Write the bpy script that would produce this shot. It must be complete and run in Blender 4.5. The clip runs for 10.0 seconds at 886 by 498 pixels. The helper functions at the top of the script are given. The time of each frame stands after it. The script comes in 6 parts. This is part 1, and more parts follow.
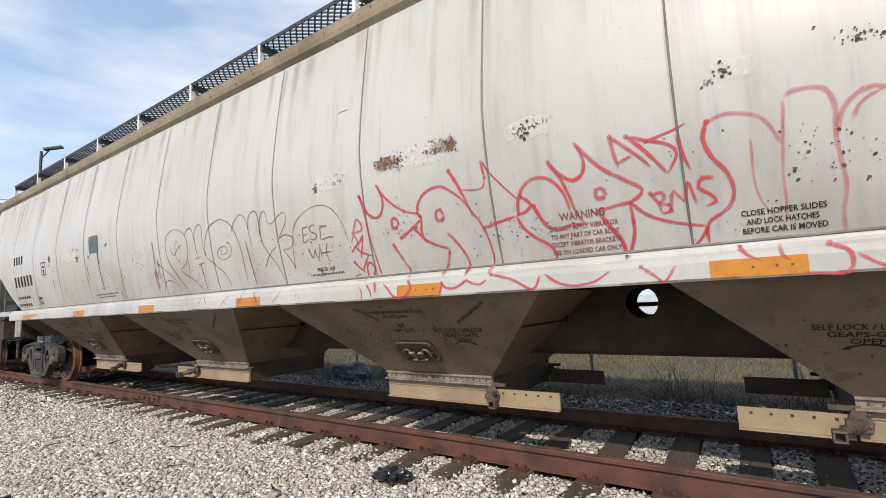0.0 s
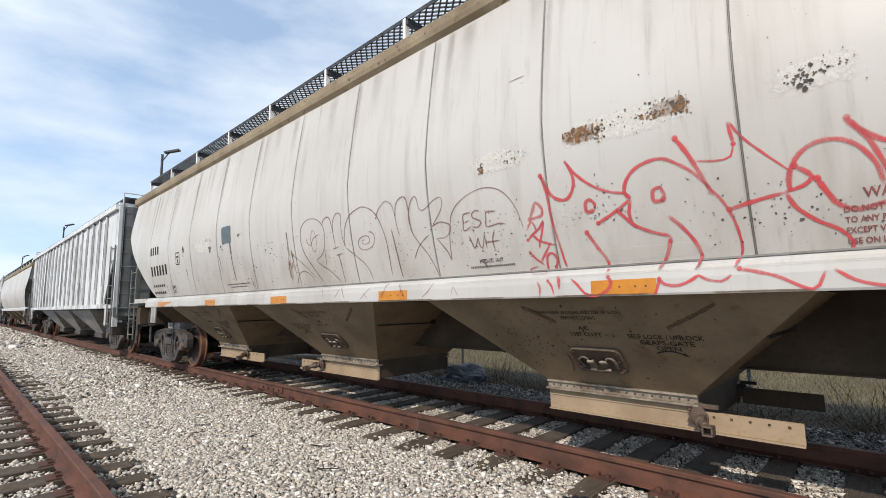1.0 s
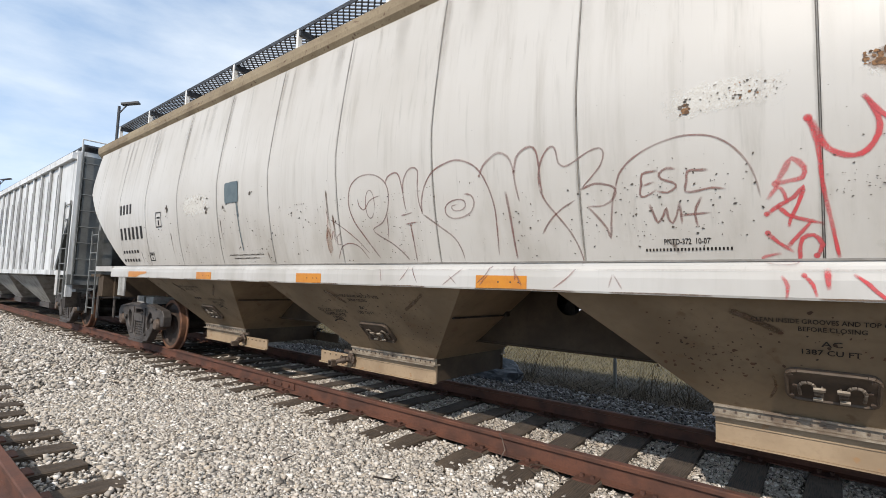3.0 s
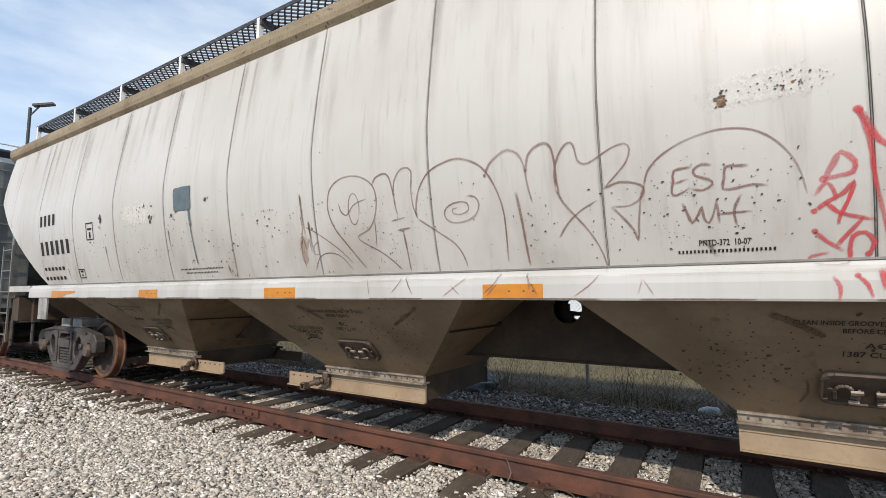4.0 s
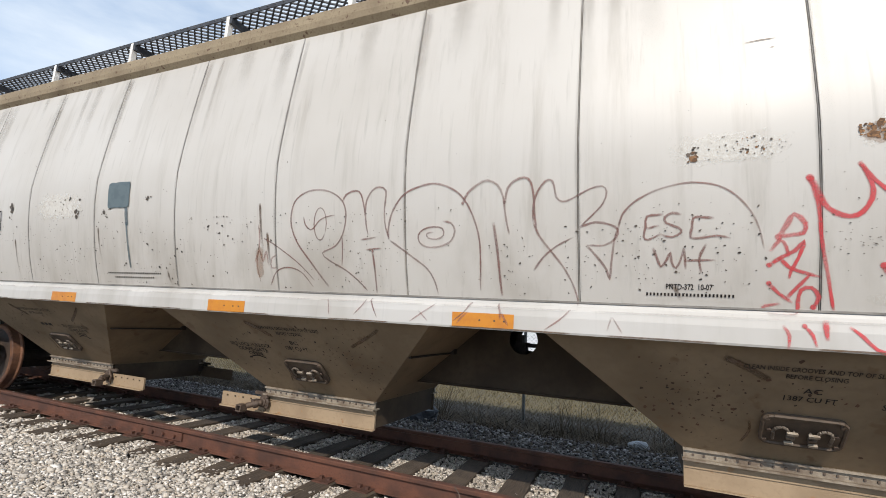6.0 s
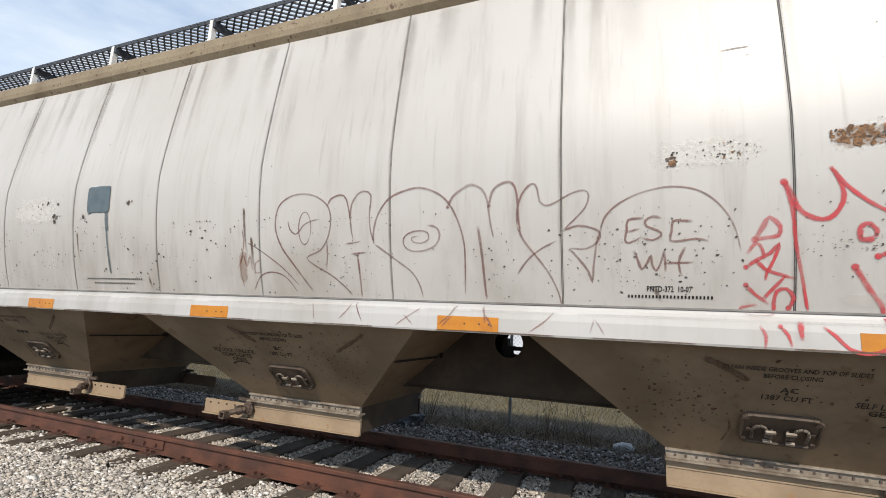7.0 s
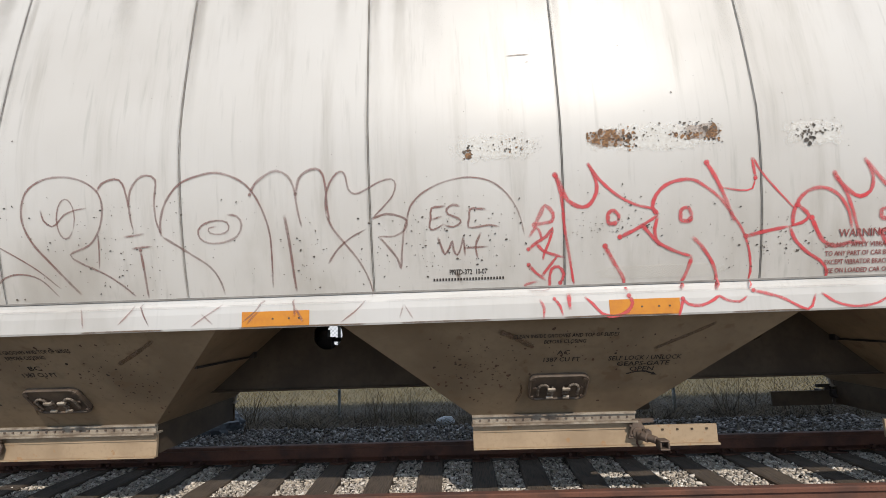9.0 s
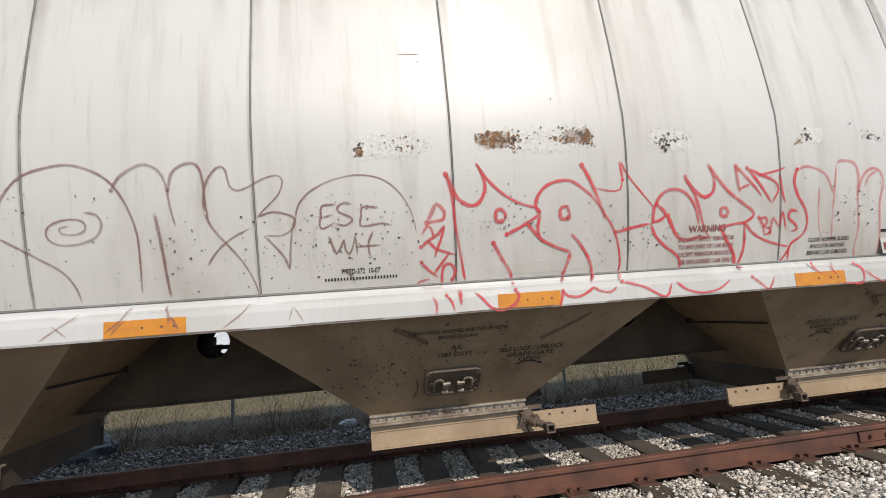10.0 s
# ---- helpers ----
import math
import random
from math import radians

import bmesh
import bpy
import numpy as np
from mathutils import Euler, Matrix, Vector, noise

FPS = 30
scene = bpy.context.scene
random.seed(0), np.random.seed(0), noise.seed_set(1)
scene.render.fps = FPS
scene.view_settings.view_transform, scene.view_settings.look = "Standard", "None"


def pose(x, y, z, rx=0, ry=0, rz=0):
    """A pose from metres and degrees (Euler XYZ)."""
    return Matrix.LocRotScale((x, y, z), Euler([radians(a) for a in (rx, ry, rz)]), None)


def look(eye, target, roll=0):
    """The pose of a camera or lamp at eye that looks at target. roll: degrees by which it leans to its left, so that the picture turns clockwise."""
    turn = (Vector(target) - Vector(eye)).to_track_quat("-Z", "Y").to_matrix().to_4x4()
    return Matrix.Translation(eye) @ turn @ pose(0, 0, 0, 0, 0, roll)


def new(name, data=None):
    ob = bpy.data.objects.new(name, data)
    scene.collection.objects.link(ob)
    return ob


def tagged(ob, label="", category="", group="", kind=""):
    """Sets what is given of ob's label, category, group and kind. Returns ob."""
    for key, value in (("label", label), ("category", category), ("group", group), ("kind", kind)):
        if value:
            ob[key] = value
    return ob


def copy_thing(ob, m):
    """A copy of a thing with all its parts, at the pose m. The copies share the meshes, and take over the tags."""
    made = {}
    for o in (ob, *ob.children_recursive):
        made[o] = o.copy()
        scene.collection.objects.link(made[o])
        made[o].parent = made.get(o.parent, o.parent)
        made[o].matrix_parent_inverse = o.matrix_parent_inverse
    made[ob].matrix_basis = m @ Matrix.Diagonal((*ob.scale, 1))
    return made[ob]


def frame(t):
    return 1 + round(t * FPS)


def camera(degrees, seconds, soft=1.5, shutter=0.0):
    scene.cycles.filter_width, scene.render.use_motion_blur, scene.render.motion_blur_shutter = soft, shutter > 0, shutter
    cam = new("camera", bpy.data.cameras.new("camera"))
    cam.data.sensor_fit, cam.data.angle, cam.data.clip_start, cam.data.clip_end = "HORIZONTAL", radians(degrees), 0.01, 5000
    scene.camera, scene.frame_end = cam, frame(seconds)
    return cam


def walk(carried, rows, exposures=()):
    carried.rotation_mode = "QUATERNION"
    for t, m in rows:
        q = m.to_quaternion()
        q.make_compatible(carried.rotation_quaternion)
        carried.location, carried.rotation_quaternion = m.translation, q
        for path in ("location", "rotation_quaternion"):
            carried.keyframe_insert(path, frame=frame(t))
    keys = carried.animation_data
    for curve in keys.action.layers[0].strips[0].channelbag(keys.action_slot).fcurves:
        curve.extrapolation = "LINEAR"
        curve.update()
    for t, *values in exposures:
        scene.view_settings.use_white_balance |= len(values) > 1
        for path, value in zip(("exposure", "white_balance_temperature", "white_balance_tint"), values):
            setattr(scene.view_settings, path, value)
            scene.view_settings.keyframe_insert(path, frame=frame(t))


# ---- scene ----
cam = camera(87.2, 10.0, soft=0.8)
PATH = [
    (0, (-0.003, 0.032, 1.439), (-1.121, 1.674, 1.671), -2.7),
    (0.5, (-0.532, -0.031, 1.456), (-1.818, 1.476, 1.731), -1.0),
    (1, (-1.053, -0.037, 1.449), (-2.418, 1.405, 1.69), -0.8),
    (1.5, (-1.558, -0.031, 1.456), (-2.975, 1.364, 1.67), 0.8),
    (2, (-2.017, -0.027, 1.472), (-3.397, 1.405, 1.677), 2.1),
    (2.5, (-2.487, 0.018, 1.489), (-3.822, 1.495, 1.675), 2.4),
    (2.7, (-2.641, 0.034, 1.502), (-3.949, 1.537, 1.675), 2.3),
    (3.8, (-3.33, 0.119, 1.53), (-4.407, 1.796, 1.701), -0.2),
    (4, (-3.413, 0.099, 1.541), (-4.467, 1.788, 1.733), -0.2),
    (4.5, (-3.584, 0.031, 1.559), (-4.565, 1.758, 1.791), 1.0),
    (5, (-3.661, 0.009, 1.558), (-4.556, 1.779, 1.816), 2.0),
    (5.5, (-3.681, 0.001, 1.55), (-4.517, 1.796, 1.831), 2.9),
    (7, (-3.659, -0.012, 1.54), (-4.406, 1.816, 1.862), 2.9),
    (7.5, (-3.643, -0.006, 1.53), (-4.353, 1.838, 1.838), 2.1),
    (8, (-3.604, 0.017, 1.524), (-4.224, 1.897, 1.814), 1.3),
    (8.5, (-3.57, 0.033, 1.534), (-3.947, 1.977, 1.817), -0.1),
    (9, (-3.518, 0.047, 1.54), (-3.576, 2.025, 1.824), -1.9),
    (9.5, (-3.47, 0.051, 1.543), (-3.298, 2.025, 1.818), -3.5),
    (10, (-3.428, 0.048, 1.531), (-3.089, 2.002, 1.79), -4.3),
]
walk(cam, [(t, look(eye, target, roll)) for t, eye, target, roll in PATH])


# ---- light and sky ----
SUN_FROM = Vector((0.28, -1.0, 0.86)).normalized()
world = bpy.data.worlds.new("sky")
scene.world = world
world.use_nodes = True
wn, wl = world.node_tree.nodes, world.node_tree.links
wn.clear()
w_out = wn.new("ShaderNodeOutputWorld")
w_bg = wn.new("ShaderNodeBackground")
w_sky = wn.new("ShaderNodeTexSky")
w_sky.sky_type, w_sky.sun_disc = "NISHITA", False
w_sky.sun_elevation = math.asin(SUN_FROM.z)
w_sky.sun_rotation = math.atan2(SUN_FROM.x, SUN_FROM.y)
w_sky.air_density, w_sky.dust_density, w_sky.ozone_density = 1.0, 0.25, 1.6
w_co = wn.new("ShaderNodeTexCoord")
w_map = wn.new("ShaderNodeMapping")
w_map.inputs["Scale"].default_value = (1.2, 1.6, 5.0)
w_noise = wn.new("ShaderNodeTexNoise")
w_noise.inputs["Scale"].default_value, w_noise.inputs["Detail"].default_value = 1.6, 7.0
w_noise.inputs["Roughness"].default_value = 0.55
w_ramp = wn.new("ShaderNodeValToRGB")
w_ramp.color_ramp.elements[0].position, w_ramp.color_ramp.elements[1].position = 0.32, 0.72
w_ramp.color_ramp.elements[0].color = (0.22, 0.22, 0.22, 1)
w_ramp.color_ramp.elements[1].color = (0.86, 0.86, 0.86, 1)
w_mix = wn.new("ShaderNodeMix")
w_mix.data_type = "RGBA"
w_mix.inputs["B"].default_value = (6.4, 6.8, 7.1, 1)
wl.new(w_co.outputs["Generated"], w_map.inputs["Vector"])
wl.new(w_map.outputs["Vector"], w_noise.inputs["Vector"])
wl.new(w_noise.outputs["Fac"], w_ramp.inputs["Fac"])
wl.new(w_ramp.outputs["Color"], w_mix.inputs["Factor"])
w_tint = wn.new("ShaderNodeMix")
w_tint.data_type, w_tint.blend_type = "RGBA", "MULTIPLY"
w_tint.inputs["Factor"].default_value = 1.0
w_tint.inputs["B"].default_value = (1.68, 1.88, 1.82, 1)
w_up = wn.new("ShaderNodeVectorMath")
w_up.operation = "ADD"
w_up.inputs[1].default_value = (0, 0, 0.28)
wl.new(w_co.outputs["Generated"], w_up.inputs[0])
wl.new(w_up.outputs["Vector"], w_sky.inputs["Vector"])
wl.new(w_sky.outputs["Color"], w_tint.inputs["A"])
wl.new(w_tint.outputs["Result"], w_mix.inputs["A"])
wl.new(w_mix.outputs["Result"], w_bg.inputs["Color"])
wl.new(w_bg.outputs["Background"], w_out.inputs["Surface"])
w_bg.inputs["Strength"].default_value = 0.185

sun = new("sun", bpy.data.lights.new("sun", "SUN"))
sun.data.energy, sun.data.angle, sun.data.color = 4.6, radians(0.6), (1.0, 0.91, 0.80)
sun.matrix_world = look(SUN_FROM * 60, (0, 0, 0))
scene.view_settings.exposure = -0.15


# ---- materials ----
class Mat:
    """A node material with short helpers for building procedural surfaces."""

    def __init__(self, name, rough=0.7, metal=0.0):
        self.m = bpy.data.materials.new(name)
        self.m.use_nodes = True
        self.n, self.l = self.m.node_tree.nodes, self.m.node_tree.links
        self.b = self.n["Principled BSDF"]
        self.b.inputs["Roughness"].default_value = rough
        self.b.inputs["Metallic"].default_value = metal
        self.co = self.n.new("ShaderNodeTexCoord").outputs["Object"]

    def noise(self, scale, detail=4.0, stretch=None, rough=0.55):
        t = self.n.new("ShaderNodeTexNoise")
        t.inputs["Scale"].default_value, t.inputs["Detail"].default_value = scale, detail
        t.inputs["Roughness"].default_value = rough
        src = self.co
        if stretch:
            mp = self.n.new("ShaderNodeMapping")
            mp.inputs["Scale"].default_value = stretch
            self.l.new(src, mp.inputs["Vector"])
            src = mp.outputs["Vector"]
        self.l.new(src, t.inputs["Vector"])
        return t.outputs["Fac"]

    def cells(self, scale, stretch=None):
        t = self.n.new("ShaderNodeTexVoronoi")
        t.inputs["Scale"].default_value = scale
        src = self.co
        if stretch:
            mp = self.n.new("ShaderNodeMapping")
            mp.inputs["Scale"].default_value = stretch
            self.l.new(src, mp.inputs["Vector"])
            src = mp.outputs["Vector"]
        self.l.new(src, t.inputs["Vector"])
        return t.outputs["Distance"]

    def ramp(self, fac, a, b, lo=0.0, hi=1.0):
        r = self.n.new("ShaderNodeMapRange")
        r.interpolation_type = "SMOOTHSTEP"
        for k, v in (("From Min", a), ("From Max", b), ("To Min", lo), ("To Max", hi)):
            r.inputs[k].default_value = v
        self.l.new(fac, r.inputs["Value"])
        return r.outputs["Result"]

    def math(self, op, a, b):
        m = self.n.new("ShaderNodeMath")
        m.operation = op
        for s, v in zip(m.inputs, (a, b)):
            if isinstance(v, (int, float)):
                s.default_value = v
            else:
                self.l.new(v, s)
        return m.outputs[0]

    def mix(self, fac, a, b):
        m = self.n.new("ShaderNodeMix")
        m.data_type = "RGBA"
        for s, v in ((m.inputs["Factor"], fac), (m.inputs["A"], a), (m.inputs["B"], b)):
            if isinstance(v, (int, float)):
                s.default_value = v
            elif isinstance(v, tuple):
                s.default_value = (*v, 1)
            else:
                self.l.new(v, s)
        return m.outputs["Result"]

    def color(self, c):
        if isinstance(c, tuple):
            self.b.inputs["Base Color"].default_value = (*c, 1)
        else:
            self.l.new(c, self.b.inputs["Base Color"])
        return self

    def rough(self, r):
        self.l.new(r, self.b.inputs["Roughness"])
        return self

    def bump(self, h, strength=0.3, dist=0.01):
        b = self.n.new("ShaderNodeBump")
        b.inputs["Strength"].default_value, b.inputs["Distance"].default_value = strength, dist
        self.l.new(h, b.inputs["Height"])
        self.l.new(b.outputs["Normal"], self.b.inputs["Normal"])
        return self

    def alpha(self, a):
        self.l.new(a, self.b.inputs["Alpha"])
        return self

    def attr(self, name):
        a = self.n.new("ShaderNodeAttribute")
        a.attribute_name = name
        return a.outputs["Fac"]

    def random(self):
        return self.n.new("ShaderNodeObjectInfo").outputs["Random"]

    def height(self):
        sp = self.n.new("ShaderNodeSeparateXYZ")
        self.l.new(self.co, sp.inputs[0])
        return sp.outputs["Z"]

    def island(self):
        return self.n.new("ShaderNodeNewGeometry").outputs["Random Per Island"]


def worn(name, base, dark, rough=0.7, scale=3.0, fine=40.0, metal=0.0, bump=0.15, fleck=None):
    """Paint, wood or metal with blotches at two scales, and flecks of another colour."""
    k = Mat(name, rough, metal)
    big, small = k.noise(scale, 5), k.noise(fine, 4)
    c = k.mix(k.ramp(big, 0.35, 0.7), base, dark)
    c = k.mix(k.ramp(small, 0.45, 0.75, 0, 0.5), c, dark)
    if fleck:
        c = k.mix(k.ramp(k.noise(fine * 0.35, 6), 0.6, 0.68), c, fleck)
    return k.color(c).bump(small, bump, 0.004).m


def car_paint(name, base, grime, streak=0.5, gloss=0.6):
    """Weathered off-white car paint: rain streaks and chalky patches."""
    k = Mat(name, 0.42)
    st = k.noise(5.0, 6, (1.0, 0.6, 0.05), 0.65)
    st2 = k.noise(26.0, 4, (1.0, 0.6, 0.03))
    big = k.noise(0.55, 4)
    c = k.mix(k.ramp(big, 0.35, 0.75, 0, 0.35), base, grime)
    c = k.mix(k.ramp(st, 0.48, 0.78, 0, streak), c, grime)
    c = k.mix(k.ramp(st2, 0.56, 0.8, 0, 0.45 * streak), c, tuple(v * 0.55 for v in grime))
    low = k.ramp(k.height(), 2.55, 1.9)
    c = k.mix(k.math("MULTIPLY", k.ramp(k.noise(2.2, 5, (1, 1, 0.35)), 0.42, 0.75), k.math("MULTIPLY", low, 0.62)), c, grime)
    k.color(c).rough(k.ramp(big, 0.3, 0.7, 0.42, 0.55))
    k.b.inputs["Specular IOR Level"].default_value = gloss
    return k.bump(k.noise(1.1, 3), 0.25, 0.03).m


WHITE = car_paint("weathered_white_paint", (0.50, 0.474, 0.436), (0.30, 0.268, 0.226), 0.6)
SILL = car_paint("sill_white_paint", (0.475, 0.458, 0.432), (0.32, 0.295, 0.26), 0.5)
SEAM = worn("seam_weld", (0.22, 0.205, 0.185), (0.13, 0.12, 0.105), 0.7, 6)
TAN = worn("hopper_tan_paint", (0.23, 0.170, 0.108), (0.165, 0.119, 0.075), 0.6, 1.6, 18, fleck=(0.165, 0.112, 0.068))
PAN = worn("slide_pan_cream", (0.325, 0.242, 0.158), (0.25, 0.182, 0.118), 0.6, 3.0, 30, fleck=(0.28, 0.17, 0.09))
BEAD = worn("pale_weld_bead", (0.34, 0.33, 0.305), (0.17, 0.16, 0.145), 0.6, 5, 30)
LEDGE = worn("galvanised_ledge", (0.27, 0.228, 0.175), (0.13, 0.095, 0.066), 0.55, 9, 40)
EAVE = worn("eave_beam_paint", (0.31, 0.245, 0.155), (0.16, 0.113, 0.066), 0.7, 1.2, 50, fleck=(0.12, 0.068, 0.04))
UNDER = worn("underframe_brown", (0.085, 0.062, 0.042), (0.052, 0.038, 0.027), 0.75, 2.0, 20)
IRON = worn("dirty_cast_steel", (0.085, 0.073, 0.066), (0.036, 0.030, 0.026), 0.65, 5, 30, 0.2)
DARK_IRON = worn("dark_grimy_steel", (0.062, 0.052, 0.045), (0.03, 0.025, 0.022), 0.7, 5, 30, 0.2)
RUST = worn("rail_rust", (0.122, 0.047, 0.027), (0.060, 0.027, 0.018), 0.8, 3.5, 60, 0.1, 0.3)
WHEEL_RUST = worn("wheel_rust", (0.165, 0.075, 0.038), (0.08, 0.038, 0.024), 0.75, 5, 40, 0.2)
WHEEL_DARK = worn("grimy_wheel_disc", (0.06, 0.04, 0.03), (0.03, 0.022, 0.018), 0.75, 5, 40, 0.1)
HANDLE = worn("bare_metal_handle", (0.44, 0.39, 0.32), (0.22, 0.175, 0.13), 0.5, 12, 50, 0.3)
RAILING = worn("railing_white", (0.80, 0.79, 0.76), (0.62, 0.58, 0.52), 0.5, 5, 30)
GRATE = worn("walkway_steel", (0.07, 0.075, 0.085), (0.04, 0.04, 0.045), 0.6, 6, 40, 0.4)
# grey of the car ends, lowered further for the shade they stand in
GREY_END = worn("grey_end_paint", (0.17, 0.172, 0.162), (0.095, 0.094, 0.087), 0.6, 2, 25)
GREY_WHITE = car_paint("ribbed_car_white", (0.66, 0.66, 0.65), (0.135, 0.125, 0.112), 1.0, 0.3)
BROWN_CAR = car_paint("brown_car_paint", (0.17, 0.085, 0.05), (0.08, 0.05, 0.035), 0.8, 0.2)
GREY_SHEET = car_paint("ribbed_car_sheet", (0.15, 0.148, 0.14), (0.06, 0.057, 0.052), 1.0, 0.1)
LAMP_BLACK = worn("lamp_black", (0.03, 0.03, 0.035), (0.02, 0.02, 0.022), 0.5, 5, 30)
GALV = worn("galvanised_fence", (0.25, 0.25, 0.235), (0.15, 0.15, 0.14), 0.5, 8, 40, 0.5)
LETTER = worn("lettering_black", (0.018, 0.016, 0.015), (0.035, 0.03, 0.027), 0.6, 20, 80)
LETTER_RED = worn("lettering_maroon", (0.20, 0.05, 0.045), (0.26, 0.10, 0.09), 0.6, 20, 80)
CAPSTAN = worn("brown_grimy_steel", (0.12, 0.085, 0.062), (0.065, 0.045, 0.034), 0.65, 9, 40, 0.2)
LATCH = worn("latch_plate_brown", (0.095, 0.066, 0.044), (0.045, 0.032, 0.023), 0.7, 5, 30)
HOOK = worn("worn_hook_steel", (0.20, 0.165, 0.13), (0.07, 0.055, 0.043), 0.5, 12, 50, 0.3)
BAG = worn("black_plastic", (0.012, 0.012, 0.014), (0.02, 0.02, 0.022), 0.3, 20, 60)

for m_ in (LETTER, LETTER_RED, TAN, UNDER, PAN, DARK_IRON):
    m_.node_tree.nodes["Principled BSDF"].inputs["Specular IOR Level"].default_value = 0.15

k = Mat("orange_reflector", 0.35)
k.color(k.mix(k.ramp(k.noise(14, 5), 0.4, 0.75), (0.50, 0.195, 0.014), (0.42, 0.15, 0.016)))
ORANGE = k.m

k = Mat("old_tie_wood", 0.9)
grain = k.noise(9, 6, (14, 0.7, 8))
c = k.mix(k.ramp(grain, 0.35, 0.7), (0.082, 0.058, 0.038), (0.026, 0.019, 0.014))
c = k.mix(k.math('MULTIPLY', k.ramp(k.random(), 0.2, 0.9, 0.1, 0.7), k.ramp(k.noise(5, 5), 0.4, 0.65)), c, (0.105, 0.078, 0.054))
TIE = k.color(c).bump(grain, 0.8, 0.012).m

def stone_paint(name, tones, grime):
    """Crushed stone: every stone its own tone, with fine grit over it."""
    k = Mat(name, 0.9)
    ramp = k.n.new("ShaderNodeValToRGB")
    ramp.color_ramp.elements[0].color, ramp.color_ramp.elements[1].color = (*tones[0][1], 1), (*tones[-1][1], 1)
    for p, col in tones[1:-1]:
        ramp.color_ramp.elements.new(p).color = (*col, 1)
    k.l.new(k.island(), ramp.inputs["Fac"])
    grit = k.noise(60, 4)
    return k.color(k.mix(k.ramp(grit, 0.4, 0.75, 0, 0.4), ramp.outputs["Color"], grime)).bump(grit, 0.4, 0.004).m


STONE = stone_paint("ballast_stone", ((0, (0.09, 0.08, 0.07)), (0.15, (0.31, 0.277, 0.24)), (0.55, (0.52, 0.472, 0.41)), (0.72, (0.45, 0.38, 0.30)), (0.86, (0.64, 0.59, 0.53)), (1, (0.80, 0.765, 0.71))), (0.27, 0.24, 0.21))
# stone tones darkened to hold the car's shadow beyond the far rail
SHADOWED_STONE = stone_paint("shadowed_ballast_stone", ((0, (0.05, 0.045, 0.042)), (0.3, (0.12, 0.112, 0.108)), (0.7, (0.22, 0.21, 0.205)), (1, (0.42, 0.41, 0.40))), (0.09, 0.082, 0.076))

k = Mat("ballast_ground", 0.95)
cel = k.cells(26)
# cell edges go dark: shade in gaps between stones put into the colour
c = k.mix(k.ramp(cel, 0.1, 0.55), (0.24, 0.215, 0.19), (0.055, 0.048, 0.041))
c = k.mix(k.ramp(k.noise(0.5, 4), 0.45, 0.75, 0, 0.5), c, (0.36, 0.32, 0.27))
GROUND = k.color(c).bump(cel, -0.9, 0.03).m

k = Mat("dry_soil", 0.95)
n1, n2 = k.noise(1.5, 6), k.noise(18, 6)
c = k.mix(k.ramp(n1, 0.35, 0.7), (0.045, 0.034, 0.024), (0.085, 0.064, 0.043))
SOIL = k.color(k.mix(k.ramp(n2, 0.5, 0.75, 0, 0.6), c, (0.085, 0.072, 0.042))).bump(n2, 0.8, 0.05).m

k = Mat("dry_grass_ground", 0.95)
n1, n2 = k.noise(0.8, 6), k.noise(14, 6)
c = k.mix(k.ramp(n1, 0.35, 0.7), (0.12, 0.092, 0.04), (0.075, 0.06, 0.026))
GRASSLAND = k.color(k.mix(k.ramp(n2, 0.45, 0.75, 0, 0.6), c, (0.19, 0.15, 0.07))).bump(n2, 0.8, 0.05).m

k = Mat("grass_blade", 0.85)
r = k.island()
GRASS = k.color(k.mix(r, (0.14, 0.105, 0.04), (0.04, 0.034, 0.014))).m
k = Mat("dry_weed", 0.9)
r = k.island()
WEED = k.color(k.mix(r, (0.022, 0.017, 0.012), (0.125, 0.095, 0.06))).m

k = Mat("pale_lot_concrete", 0.85)
LOT = k.color(k.mix(k.ramp(k.noise(0.3, 6), 0.35, 0.7), (0.55, 0.54, 0.52), (0.46, 0.45, 0.43))).m


# ---- building helpers ----
def part(name, bm, mat, parent=None, label="", smooth=False, bevel=0.0):
    """Links a bmesh, given in world metres, as one mesh object, under parent if there is one."""
    if bevel:
        es = [e for e in bm.edges if e.is_manifold and e.calc_face_angle(0) > 0.6]
        bmesh.ops.bevel(bm, geom=es, offset=bevel, segments=1, affect="EDGES", clamp_overlap=True)
    bmesh.ops.recalc_face_normals(bm, faces=bm.faces)
    if parent:
        root = parent
        while root.parent:
            root = root.parent
        bmesh.ops.translate(bm, verts=bm.verts, vec=-root.location)
    me = bpy.data.meshes.new(name)
    for f in bm.faces:
        f.smooth = smooth
    bm.to_mesh(me)
    bm.free()
    me.materials.append(mat)
    ob = new(name, me)
    if parent:
        ob.parent = parent
    if label:
        ob["label"] = label
    return ob


def thing(name, at, label, category, group="", kind=""):
    ob = new(name)
    ob.location = at
    ob.empty_display_size = 0.2
    return tagged(ob, label, category, group, kind)


def box(bm, x0, x1, y0, y1, z0, z1):
    v = [bm.verts.new(p) for p in ((x0, y0, z0), (x1, y0, z0), (x1, y1, z0), (x0, y1, z0), (x0, y0, z1), (x1, y0, z1), (x1, y1, z1), (x0, y1, z1))]
    for q in ((0, 3, 2, 1), (4, 5, 6, 7), (0, 1, 5, 4), (1, 2, 6, 5), (2, 3, 7, 6), (3, 0, 4, 7)):
        bm.faces.new([v[i] for i in q])
    return bm


def B(*boxes):
    bm = bmesh.new()
    for b in boxes:
        box(bm, *b)
    return bm


